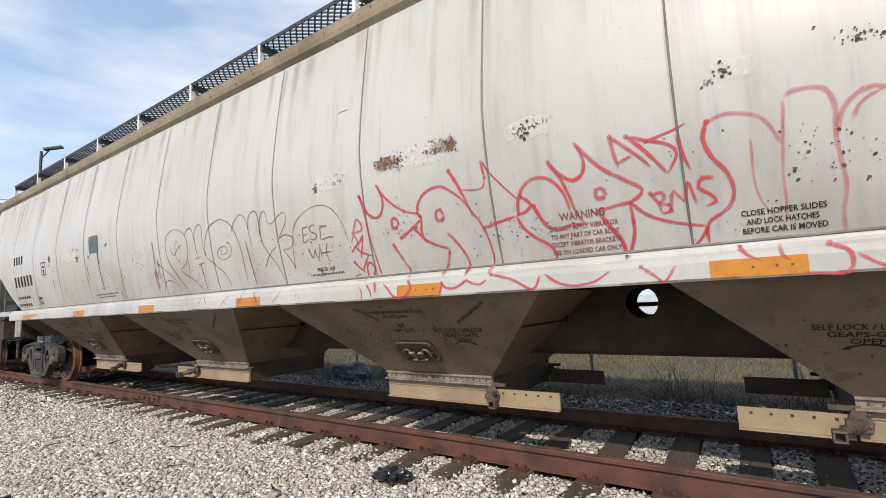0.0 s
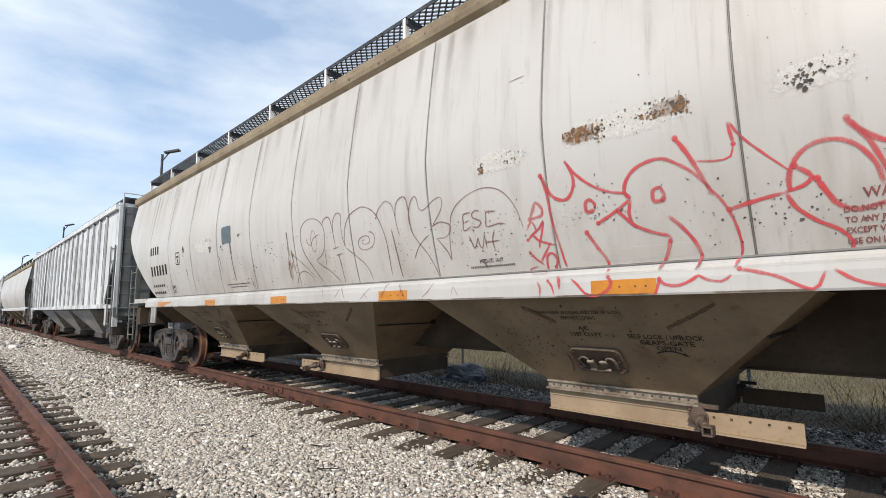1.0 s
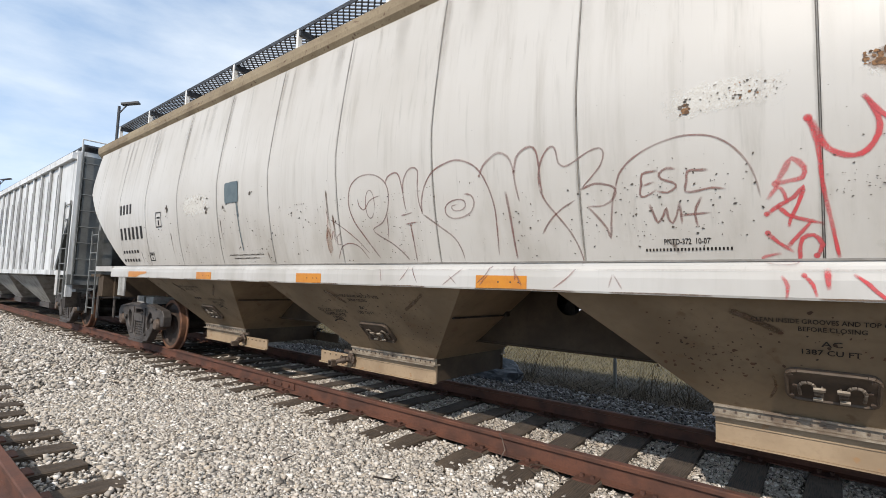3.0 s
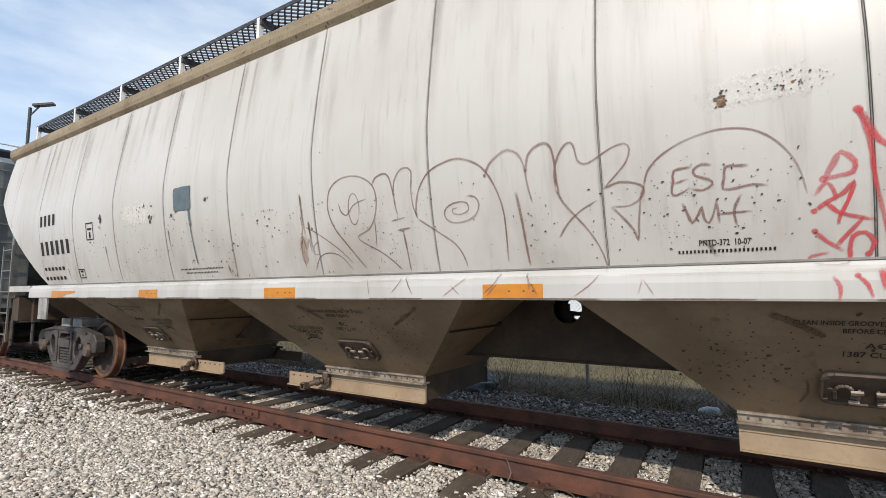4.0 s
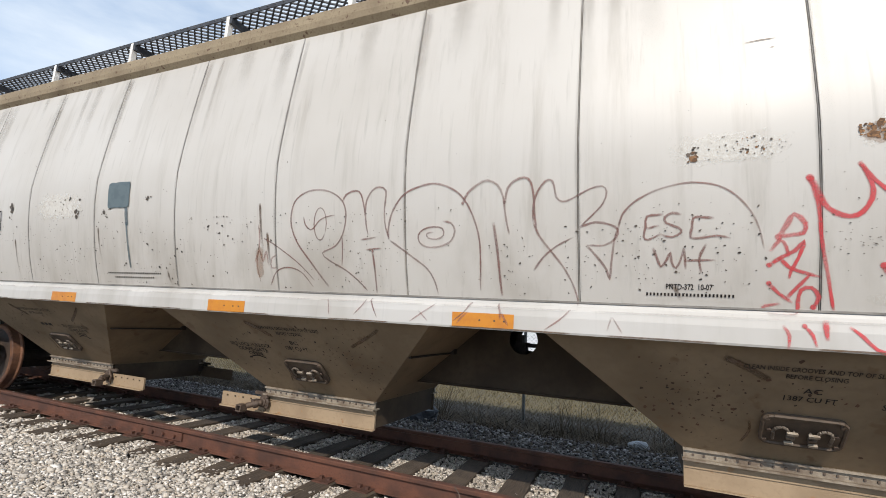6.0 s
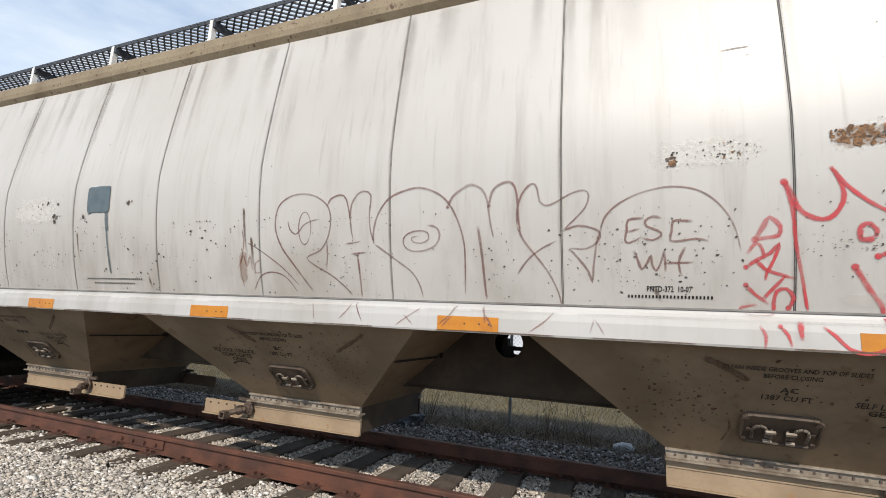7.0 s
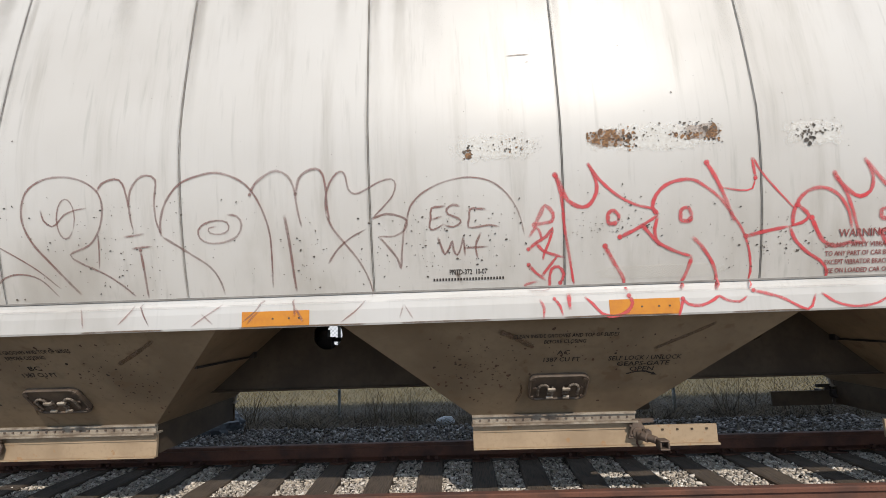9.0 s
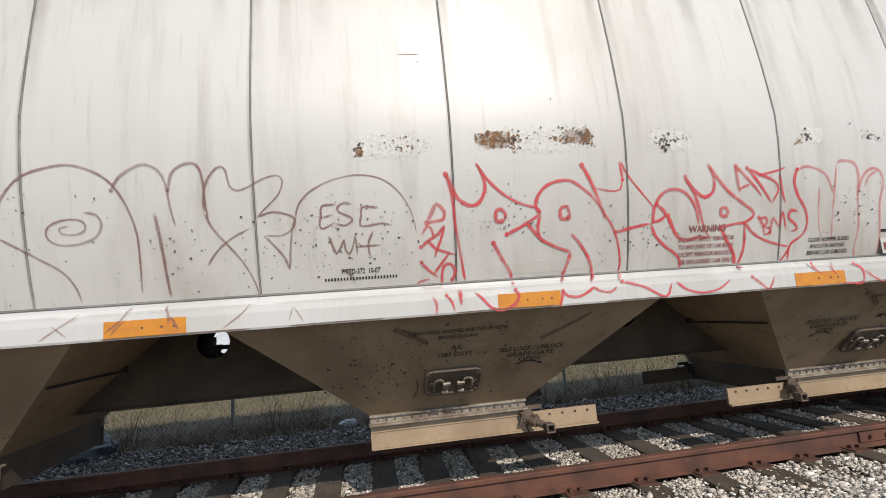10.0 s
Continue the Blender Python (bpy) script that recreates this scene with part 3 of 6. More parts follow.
def rounded_hopper(label):
    car = thing("covered_hopper_car", (CAR_X, YC, 0), label, "hopper car", "railroad cars")
    # inner shell behind the panels: the seams between them show it
    bm = bmesh.new()
    zs = [1.70, 1.9, 2.1, 2.3, 2.5, 2.7, 2.9, 3.1, 3.3, 3.5, 3.7, 3.9, 4.1]
    for far in (False, True):
        rows = []
        for z in zs:
            y = side_y(z) + 0.0095
            a = end_x(z) + 0.02
            rows.append([bm.verts.new((x, 2 * YC - y if far else y, z)) for x in (a, 2 * CAR_X - a)])
        for r, q in zip(rows, rows[1:]):
            bm.faces.new((r[0], r[1], q[1], q[0]))
    part("inner_shell", bm, SEAM, car, "grey weld seams between the side sheets")
    # end sheets: upright above, sloping in below
    for d in (0, 1):
        bm = bmesh.new()
        rows = []
        for z in zs:
            a = end_x(z) + 0.015
            x = 2 * CAR_X - a if d else a
            y = side_y(z) + 0.012
            rows.append([bm.verts.new((x, y + (2 * YC - 2 * y) * i / 6, z)) for i in range(7)])
        for r, q in zip(rows, rows[1:]):
            for i in range(6):
                bm.faces.new((r[i], r[i + 1], q[i + 1], q[i]))
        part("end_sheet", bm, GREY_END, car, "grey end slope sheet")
    edges = [END_L - 0.2] + SEAMS + [END_R + 0.2]
    for far in (False, True):
        for a, b in zip(edges, edges[1:]):
            ob = part("side_panel", side_panel(a + 0.0068, b - 0.0068, far), WHITE, car, "", smooth=True)
            if len(ob.data.polygons) == 0:
                bpy.data.objects.remove(ob)
            elif not far:
                # weld bead inside the joint
                bm = bmesh.new()
                prev = None
                for z in (1.71, 1.9, 2.1, 2.3, 2.5, 2.7, 2.9, 3.1, 3.3, 3.5, 3.7, 3.9, 4.09):
                    if end_x(z) > b - 0.03 or 2 * CAR_X - end_x(z) < b:
                        prev = None
                        continue
                    y = side_y(z)
                    cur = [bm.verts.new((b - 0.0035, y + 0.006, z)), bm.verts.new((b - 0.0015, y - 0.001, z)), bm.verts.new((b + 0.0015, y - 0.001, z)), bm.verts.new((b + 0.0035, y + 0.006, z))]
                    if prev:
                        for i in range(3):
                            bm.faces.new((prev[i], prev[i + 1], cur[i + 1], cur[i]))
                    prev = cur
                part("weld_bead", bm, BEAD, car, smooth=True)
    # side sill with its rolled upper lip
    for far in (False, True):
        prof = [(3.072, 1.497), (3.066, 1.51), (3.066, 1.60), (3.072, 1.645), (3.098, 1.675), (3.104, 1.70), (3.16, 1.70), (3.16, 1.655), (3.10, 1.63), (3.09, 1.52), (3.16, 1.515), (3.16, 1.497)]
        if far:
            prof = [(2 * YC - y, z) for y, z in prof][::-1]
        bm = bmesh.new()
        extrude_profile(bm, prof, -13.45, 4.01)
        for a, b in ((-14.4, -13.45), (4.01, 4.96)):
            box(bm, a, b, *((3.07, 3.16) if not far else (2 * YC - 3.16, 2 * YC - 3.07)), 1.60, 1.70)
        part("side_sill", bm, SILL, car, "white painted side sill")
        bm = bmesh.new()
        y = 3.096 if not far else 2 * YC - 3.104
        box(bm, -12.75, 3.31, y, y + 0.02, 1.700, 1.712)
        part("sill_caulk", bm, SEAM, car)
    # floor over the bays
    part("underfloor", B((-13.6, 4.16, 3.17, 2 * YC - 3.17, 1.56, 1.64)), UNDER, car)
    # roof with its eave beams
    bm = bmesh.new()
    prev = None
    for i in range(13):
        u = -1 + 2 * i / 12
        y, z = YC + u * 1.42, 4.62 - 0.40 * abs(u) ** 2.2
        cur = [bm.verts.new((x, y, z)) for x in (END_L + 0.02, END_R - 0.02)]
        if prev:
            bm.faces.new((prev[0], prev[1], cur[1], cur[0]))
        prev = cur
    part("roof", bm, WHITE, car, smooth=True)
    for far in (False, True):
        prof = [(3.135, 4.012), (3.055, 4.11), (3.045, 4.165), (3.045, 4.245), (3.06, 4.262), (3.20, 4.262), (3.20, 4.07)]
        if far:
            prof = [(2 * YC - y, z) for y, z in prof][::-1]
        bm = bmesh.new()
        extrude_profile(bm, prof, END_L - 0.12, END_R + 0.12)
        part("eave_beam", bm, EAVE, car, "tan stained eave beam along the roof")
    for x in (END_L - 0.06, END_R - 0.0):
        part("roof_end", B((x, x + 0.06, 3.2, 2 * YC - 3.2, 4.05, 4.28)), WHITE, car)
    # raised walkway of open grating on white posts
    for far in (False, True):
        def Y(y):
            return 2 * YC - y if far else y
        px = [-4.57 + 1.545 * i for i in range(-6, 7)]
        for x in px:
            part("walkway_post", B((x - 0.022, x + 0.022, *sorted((Y(3.115), Y(3.17))), 4.255, 4.545)), RAILING, car, "white walkway post")
            part("walkway_bracket", B((x + 0.02, x + 0.055, *sorted((Y(3.12), Y(3.72))), 4.46, 4.535)), GRATE, car)
        bm = bmesh.new()
        x0, x1 = px[0] - 0.05, px[-1] + 0.05
        for y in (3.12, 3.72):
            box(bm, x0, x1, *sorted((Y(y), Y(y + 0.012))), 4.515, 4.558)
        ww = part("walkway_edge", bm, GRATE, car, "dark steel walkway edge")
        if not far:
            # diamond grating strands, each bent to and fro along the walkway
            verts, faces = [], []
            rows_, step = 14, 0.052
            n = int((x1 - x0) / step)
            for j in range(rows_):
                yb0 = 3.14 + 0.57 * j / (rows_ - 1)
                for i in range(n + 1):
                    y = yb0 + (0.019 if (i + j) % 2 else -0.019)
                    b0 = len(verts)
                    verts += [(x0 + i * step, y - 0.010, 4.538), (x0 + i * step, y + 0.010, 4.538), (x0 + i * step, y + 0.010, 4.552), (x0 + i * step, y - 0.010, 4.552)]
                    if i:
                        for q in range(4):
                            faces.append((b0 - 4 + q, b0 - 4 + (q + 1) % 4, b0 + (q + 1) % 4, b0 + q))
            me = bpy.data.meshes.new("grating")
            me.from_pydata([(x - CAR_X, y - YC, z) for x, y, z in verts], [], faces)
            me.materials.append(GRATE)
            g = new("grating", me)
            g.parent = car
            g["label"] = "open diamond steel grating seen from below"
    # bays
    for t0, t1, b0, b1, g in ((-11.90, -8.98, -11.20, -9.92, "r"), (-8.08, -5.14, -7.32, -6.02, "l"), (-4.30, -1.31, -3.43, -2.175, "r"), (-0.48, 2.46, 0.40, 1.68, "l")):
        hopper_bay(car, t0, t1, b0, b1, g)
    # centre web between the bays, pierced by round holes
    for a, b, hx, zc in ((-9.9, -7.3, -8.52, 1.365), (-6.1, -3.4, -4.74, 1.40), (-2.25, 0.4, -0.90, 1.365)):
        for y in (4.40, 4.78):
            bm = bmesh.new()
            r, n = (0.135 if y < 4.5 else 0.12), 24
            hole_f = [bm.verts.new((hx + r * math.cos(2 * math.pi * i / n), y, zc + r * math.sin(2 * math.pi * i / n))) for i in range(n)]
            hole_b = [bm.verts.new((v.co.x, y + 0.02, v.co.z)) for v in hole_f]
            def rim(yy):
                out = []
                for i in range(n):
                    c, s_ = math.cos(2 * math.pi * i / n), math.sin(2 * math.pi * i / n)
                    k_ = min((0.25 / abs(c)) if abs(c) > 1e-6 else 9, (0.25 / abs(s_)) if abs(s_) > 1e-6 else 9)
                    out.append(bm.verts.new((hx + c * k_, yy, zc + s_ * k_)))
                return out
            rf, rb = rim(y), rim(y + 0.02)
            for i in range(n):
                j = (i + 1) % n
                bm.faces.new((hole_f[i], hole_f[j], rf[j], rf[i]))
                bm.faces.new((hole_b[i], hole_b[j], rb[j], rb[i]))
                bm.faces.new((hole_f[i], hole_f[j], hole_b[j], hole_b[i]))
            z0 = 0.925
            box(bm, a, hx - 0.249, y, y + 0.02, z0, 1.62)
            box(bm, hx + 0.249, b, y, y + 0.02, z0, 1.62)
            box(bm, hx - 0.249, hx + 0.249, y, y + 0.02, z0, zc - 0.249)
            part("centre_web", bm, UNDER, car, "brown centre web pierced by a round hole")
        bm = bmesh.new()
        rod(bm, (a, 4.62, 1.345), (b, 4.62, 1.345), 0.02, 8)
        part("train_line", bm, DARK_IRON, car, "air brake pipe along the centre web")
        if hx == -4.74:
            part("pipe_bracket", B((-4.87, -4.75, 4.56, 4.66, 1.24, 1.36), (-4.84, -4.79, 4.56, 4.66, 1.36, 1.44), (-4.90, -4.72, 4.58, 4.60, 1.352, 1.372)), DARK_IRON, car, "dark bracket holding the air pipe", bevel=0.006)
        part("web_flange", B((a, b, 4.37, 4.82, 0.912, 0.926)), UNDER, car)
    # trucks, end platforms, couplers, ladders
    for d in (0, 1):
        def X(x):
            return 2 * CAR_X - x if d else x
        truck(car, X(-13.24))
        part("centre_sill", B((*sorted((X(-15.05), X(-11.3))), YC - 0.33, YC + 0.33, 0.98, 1.42)), UNDER, car)
        part("coupler", B((*sorted((X(-15.60), X(-15.0))), YC - 0.09, YC + 0.09, 0.86, 1.06), (*sorted((X(-15.66), X(-15.42))), YC - 0.16, YC + 0.16, 0.80, 1.12)), DARK_IRON, car, "dark knuckle coupler", bevel=0.03)
        part("end_platform", B((*sorted((X(-14.80), X(-14.2))), 3.10, 2 * YC - 3.10, 1.49, 1.54), (*sorted((X(-14.36), X(-14.05))), 3.12, 3.30, 1.10, 1.50), (*sorted((X(-14.1), X(-13.95))), 3.3, 2 * YC - 3.3, 1.1, 1.5)), UNDER, car, "end platform under the slope sheet")
        part("end_post", B((*sorted((X(-14.78), X(-14.68))), 3.16, 3.24, 1.54, 3.3), (*sorted((X(-14.78), X(-14.68))), 2 * YC - 3.24, 2 * YC - 3.16, 1.54, 3.3)), GREY_END, car)
        ladder(car, *sorted((X(-14.95), X(-14.50))), 3.10, 0.72, 2.45, 5, GREY_END)
        bm = bmesh.new()
        rod(bm, (X(-15.02), 3.12, 1.02), (X(-15.02), YC - 0.2, 1.06), 0.016, 6)
        rod(bm, (X(-15.02), 3.12, 1.02), (X(-14.98), 3.10, 0.72), 0.016, 6)
        part("uncoupling_lever", bm, IRON, car)
        for y in (3.25, 3.55):
            bm = bmesh.new()
            rod(bm, (X(-14.5), y, 1.48), (X(-14.75), y, 1.15), 0.03, 8)
            rod(bm, (X(-14.75), y, 1.15), (X(-14.75), y, 0.62), 0.03, 8)
            part("brake_rod", bm, IRON, car)
        part("air_reservoir", B((*sorted((X(-14.55), X(-14.1))), 3.45, 3.75, 1.05, 1.35)), IRON, car, bevel=0.06)
        # brake pipe and step under the end
        bm = bmesh.new()
        rod(bm, (X(-15.2), YC - 0.35, 1.0), (X(-11.5), YC - 0.5, 1.15), 0.025, 6)
        rod(bm, (X(-15.2), YC - 0.35, 1.0), (X(-15.45), YC - 0.3, 0.55), 0.03, 6)
        part("brake_pipe", bm, DARK_IRON, car)
        part("corner_step", B((*sorted((X(-13.04), X(-12.70))), 3.078, 3.10, 1.16, 1.497)), BEAD, car, "grey jacking plate at the sill end", bevel=0.01)
    return car


def ribbed_hopper(x_right, length, label, paint=None):
    """The flat-sided hopper car with upright ribs and a stepped, open end."""
    paint = paint or GREY_WHITE
    cx = x_right - length / 2
    x0, x1 = x_right - length, x_right
    car = thing("ribbed_hopper_car", (cx, YC, 0), label, "hopper car", "railroad cars")
    ys = 3.04
    for far in (False, True):
        def Y(y):
            return 2 * YC - y if far else y
        bm = bmesh.new()
        plate_xz(bm, [(x0 + 1.25, 1.56), (x1 - 1.25, 1.56), (x1 - 1.25, 1.68), (x1 - 0.12, 3.25), (x1 - 0.12, 4.33), (x0 + 0.12, 4.33), (x0 + 0.12, 3.25), (x0 + 1.25, 1.68)], *sorted((Y(ys), Y(ys + 0.03))))
        part("side_sheet", bm, paint, car, "white side sheet with dark vertical streaks")
        n = 18
        for i in range(n):
            x = x0 + 1.45 + (length - 2.9) * i / (n - 1)
            part("side_rib", B((x - 0.06, x + 0.06, *sorted((Y(ys - 0.045), Y(ys + 0.002))), 1.60, 4.25)), paint, car, bevel=0.012)
            off, wide, top = 0.03 * math.sin(5.1 * i), 0.018 + 0.03 * abs(math.sin(2.7 * i)), 4.24 - 0.5 * abs(math.sin(3.3 * i))
            part("dark_streak", B((x + off - wide, x + off + wide, *sorted((Y(ys - 0.0475), Y(ys - 0.044))), 1.7 + 0.7 * abs(math.cos(1.9 * i)), top)), GREY_SHEET, car, "dark dirt run down a rib")
            # narrow dark strip down the sheet along each rib's right edge
            part("dark_streak", B((x + 0.06, x + 0.13, *sorted((Y(ys - 0.006), Y(ys + 0.002))), 1.62, 4.25)), GREY_SHEET, car, "dark strip beside a rib")
            if i % 3:
                part("dark_streak", B((x - 0.30 + 0.1 * (i % 2), x - 0.24 + 0.1 * (i % 2), *sorted((Y(ys - 0.005), Y(ys + 0.002))), 1.62 + 0.3 * (i % 2), 4.25)), GREY_SHEET, car, "dark dirt streak")
        part("top_chord", B((x0 + 0.1, x1 - 0.1, *sorted((Y(ys - 0.09), Y(ys + 0.06))), 4.25, 4.40)), paint, car)
        part("side_sill", B((x0 + 1.2, x1 - 1.2, *sorted((Y(ys - 0.08), Y(ys + 0.05))), 1.50, 1.62)), paint, car)
        for d in (0, 1):
            def X(x):
                return x0 + x1 - x if d else x
            # far posts take the end grey: shade put into their colour
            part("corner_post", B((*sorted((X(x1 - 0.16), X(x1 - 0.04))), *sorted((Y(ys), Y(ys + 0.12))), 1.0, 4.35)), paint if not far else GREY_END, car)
            part("end_sill_plate", B((*sorted((X(x1 - 0.95), X(x1 - 0.70))), *sorted((Y(ys - 0.02), Y(ys + 0.02))), 1.02, 1.62)), SILL, car)
            part("end_side_sill", B((*sorted((X(x1 - 1.3), X(x1 - 0.02))), *sorted((Y(ys), Y(ys + 0.1))), 1.50, 1.60)), paint, car)
    part("roof", B((x0 + 0.12, x1 - 0.12, ys, 2 * YC - ys, 4.36, 4.46), (x0 + 0.3, x1 - 0.3, YC - 0.5, YC + 0.5, 4.62, 4.66)), paint, car)
    part("roof_walk", B((x0 + 0.1, x1 + 0.05, ys + 0.1, ys + 0.6, 4.56, 4.60)), GRATE, car)
    for d in (0, 1):
        def X(x):
            return x0 + x1 - x if d else x
        bm = bmesh.new()
        hexa(bm, ((X(x1 - 2.6), ys + 0.05, 1.5), (X(x1 - 2.5), ys + 0.05, 1.5), (X(x1 - 2.5), 2 * YC - ys - 0.05, 1.5), (X(x1 - 2.6), 2 * YC - ys - 0.05, 1.5)),
             ((X(x1 - 0.2), ys + 0.05, 3.3), (X(x1 - 0.1), ys + 0.05, 3.3), (X(x1 - 0.1), 2 * YC - ys - 0.05, 3.3), (X(x1 - 0.2), 2 * YC - ys - 0.05, 3.3)))
        box(bm, *sorted((X(x1 - 0.2), X(x1 - 0.1))), ys + 0.05, 2 * YC - ys - 0.05, 3.3, 4.35)
        part("end_sheet", bm, GREY_END, car, "grey sloping end sheet, darkened for its shade")
        part("end_platform", B((*sorted((X(x1 - 1.3), X(x1))), ys + 0.05, 2 * YC - ys - 0.05, 1.40, 1.50), (*sorted((X(x1 - 0.14), X(x1))), ys, 2 * YC - ys, 1.28, 1.52)), GREY_END, car)
        ladder(car, *sorted((X(x1 - 0.62), X(x1 - 0.14))), ys - 0.03, 0.95, 3.25, 7, GREY_END)
        # end ladder and its upright plate
        for y in (3.12, 3.62):
            bm = bmesh.new()
            rod(bm, (X(x1 + 0.03), y, 1.3), (X(x1 + 0.03), y, 4.6), 0.02, 6)
            part("grab_rail", bm, GREY_END, car)
        for i in range(8):
            bm = bmesh.new()
            rod(bm, (X(x1 + 0.03), 3.12, 1.5 + 0.38 * i), (X(x1 + 0.03), 3.62, 1.5 + 0.38 * i), 0.014, 6)
            part("end_rung", bm, GREY_END, car)
        bm = bmesh.new()
        for p, q in (((3.1, 4.4), (3.1, 4.72)), ((3.6, 4.4), (3.6, 4.72)), ((3.1, 4.72), (3.6, 4.72))):
            rod(bm, (X(x1 + 0.03), *p), (X(x1 + 0.03), *q), 0.018, 6)
        part("top_grab_iron", bm, paint, car)
        part("end_upright", B((*sorted((X(x1 - 0.10), X(x1 - 0.06))), 3.2, 3.9, 1.5, 4.3)), GREY_END, car, "grey upright end plate")
        part("coupler", B((*sorted((X(x1 - 0.2), X(x1 + 0.78))), YC - 0.09, YC + 0.09, 0.86, 1.06), (*sorted((X(x1 + 0.58), X(x1 + 0.84))), YC - 0.16, YC + 0.16, 0.80, 1.12)), DARK_IRON, car, bevel=0.03)
        part("brake_cylinder", B((*sorted((X(x1 - 0.55), X(x1 - 0.25))), 3.1, 3.4, 0.75, 1.1)), DARK_IRON, car, bevel=0.06)
        part("centre_sill", B((*sorted((X(x1 - 3.0), X(x1 + 0.1))), YC - 0.33, YC + 0.33, 0.98, 1.45)), DARK_IRON, car)
        truck(car, X(x1 - 2.1))
    part("underfloor", B((x0 + 2.5, x1 - 2.5, ys + 0.1, 2 * YC - ys - 0.1, 1.45, 1.56)), UNDER, car)
    m = (length - 7.0) / 3
    for i in range(3):
        a = x0 + 3.5 + m * i
        bm = bmesh.new()
        hexa(bm, ((a + m / 2 - 0.55, 3.8, 0.62), (a + m / 2 + 0.55, 3.8, 0.62), (a + m / 2 + 0.55, 2 * YC - 3.8, 0.62), (a + m / 2 - 0.55, 2 * YC - 3.8, 0.62)),
             ((a + 0.1, 3.08, 1.54), (a + m - 0.1, 3.08, 1.54), (a + m - 0.1, 2 * YC - 3.08, 1.54), (a + 0.1, 2 * YC - 3.08, 1.54)))
        bay = part("hopper_bay", bm, BEAD, car, "grey sloping discharge hopper", bevel=0.012)
        part("outlet_gate", B((a + m / 2 - 0.6, a + m / 2 + 0.6, 3.74, 2 * YC - 3.74, 0.48, 0.64)), IRON, bay)
    return car


near_car = rounded_hopper("weathered off-white covered hopper car with graffiti, tan bays below")
second_car = ribbed_hopper(-16.35, 18.9, "white ribbed hopper car with dark streaks, coupled behind")
copy_thing(near_car, pose(-46.95, YC, 0))["label"] = "cream covered hopper car far along the train"
copy_thing(second_car, pose(-68.2, YC, 0))["label"] = "white ribbed hopper car far along the train"
ribbed_hopper(-80.2, 18.9, "brown ribbed hopper car far along the train", BROWN_CAR)
copy_thing(near_car, pose(-111.3, YC, 0))["label"] = "cream covered hopper car far along the train"


# ---- fence, lamp posts, weeds ----
FENCE_Y = 8.75
fence = thing("chain_link_fence", (-5, FENCE_Y, 0), "grey chain-link fence on steel posts beside the track", "fence")
for i in range(-14, 8):
    x = -5.75 + 3.0 * i
    bm = bmesh.new()
    rod(bm, (x, FENCE_Y, -0.35), (x, FENCE_Y, 1.58), 0.03, 8)
    part("post", bm, GALV, fence)
bm = bmesh.new()
rod(bm, (-48, FENCE_Y, 1.54), (16, FENCE_Y, 1.54), 0.021, 8)
part("top_rail", bm, GALV, fence)
verts, faces = [], []
for d in (-1, 1):
    for i in range(560):
        x = -30 + 0.078 * i
        xa, xb, za, zb = x, x + d * 1.8, -0.27, 1.53
        b0 = len(verts)
        w = 0.0024
        verts += [(xa - w, FENCE_Y - 0.035, za), (xa + w, FENCE_Y - 0.035, za), (xa, FENCE_Y - 0.04, za), (xb - w, FENCE_Y - 0.035, zb), (xb + w, FENCE_Y - 0.035, zb), (xb, FENCE_Y - 0.04, zb)]
        faces += [(b0, b0 + 1, b0 + 4, b0 + 3), (b0 + 1, b0 + 2, b0 + 5, b0 + 4), (b0 + 2, b0, b0 + 3, b0 + 5)]
me = bpy.data.meshes.new("wire_mesh")
me.from_pydata([(x + 5, y - FENCE_Y, z) for x, y, z in verts], [], faces)
me.materials.append(GALV)
wire = new("wire_mesh", me)
wire.parent = fence


def lamp_post(x, y):
    lp = thing("lamp_post", (x, y, 0), "black lot lamp post with one slanted lamp head", "lamp post", "lot lamps")
    bm = bmesh.new()
    rod(bm, (x, y, ground_z(y) - 0.05), (x, y, 12.6), 0.085, 10)
    part("pole", bm, LAMP_BLACK, lp)
    bm = bmesh.new()
    rod(bm, (x, y, 12.1), (x + 0.3, y + 0.35, 12.75), 0.05, 6)
    part("arm", bm, LAMP_BLACK, lp)
    bm = B((-0.52, 0.52, -0.18, 0.18, -0.06, 0.06))
    bm.transform(Matrix.Translation((x + 0.42, y + 0.5, 12.85)) @ Matrix.Rotation(math.atan2(0.7, 0.6), 4, "Z") @ Matrix.Rotation(radians(-12), 4, "Y"))
    part("lamp_head", bm, LAMP_BLACK, lp, bevel=0.03)


for x, y in ((-38.2, 9.75), (-80.0, 9.7), (-130.0, 9.6)):
    lamp_post(x, y)


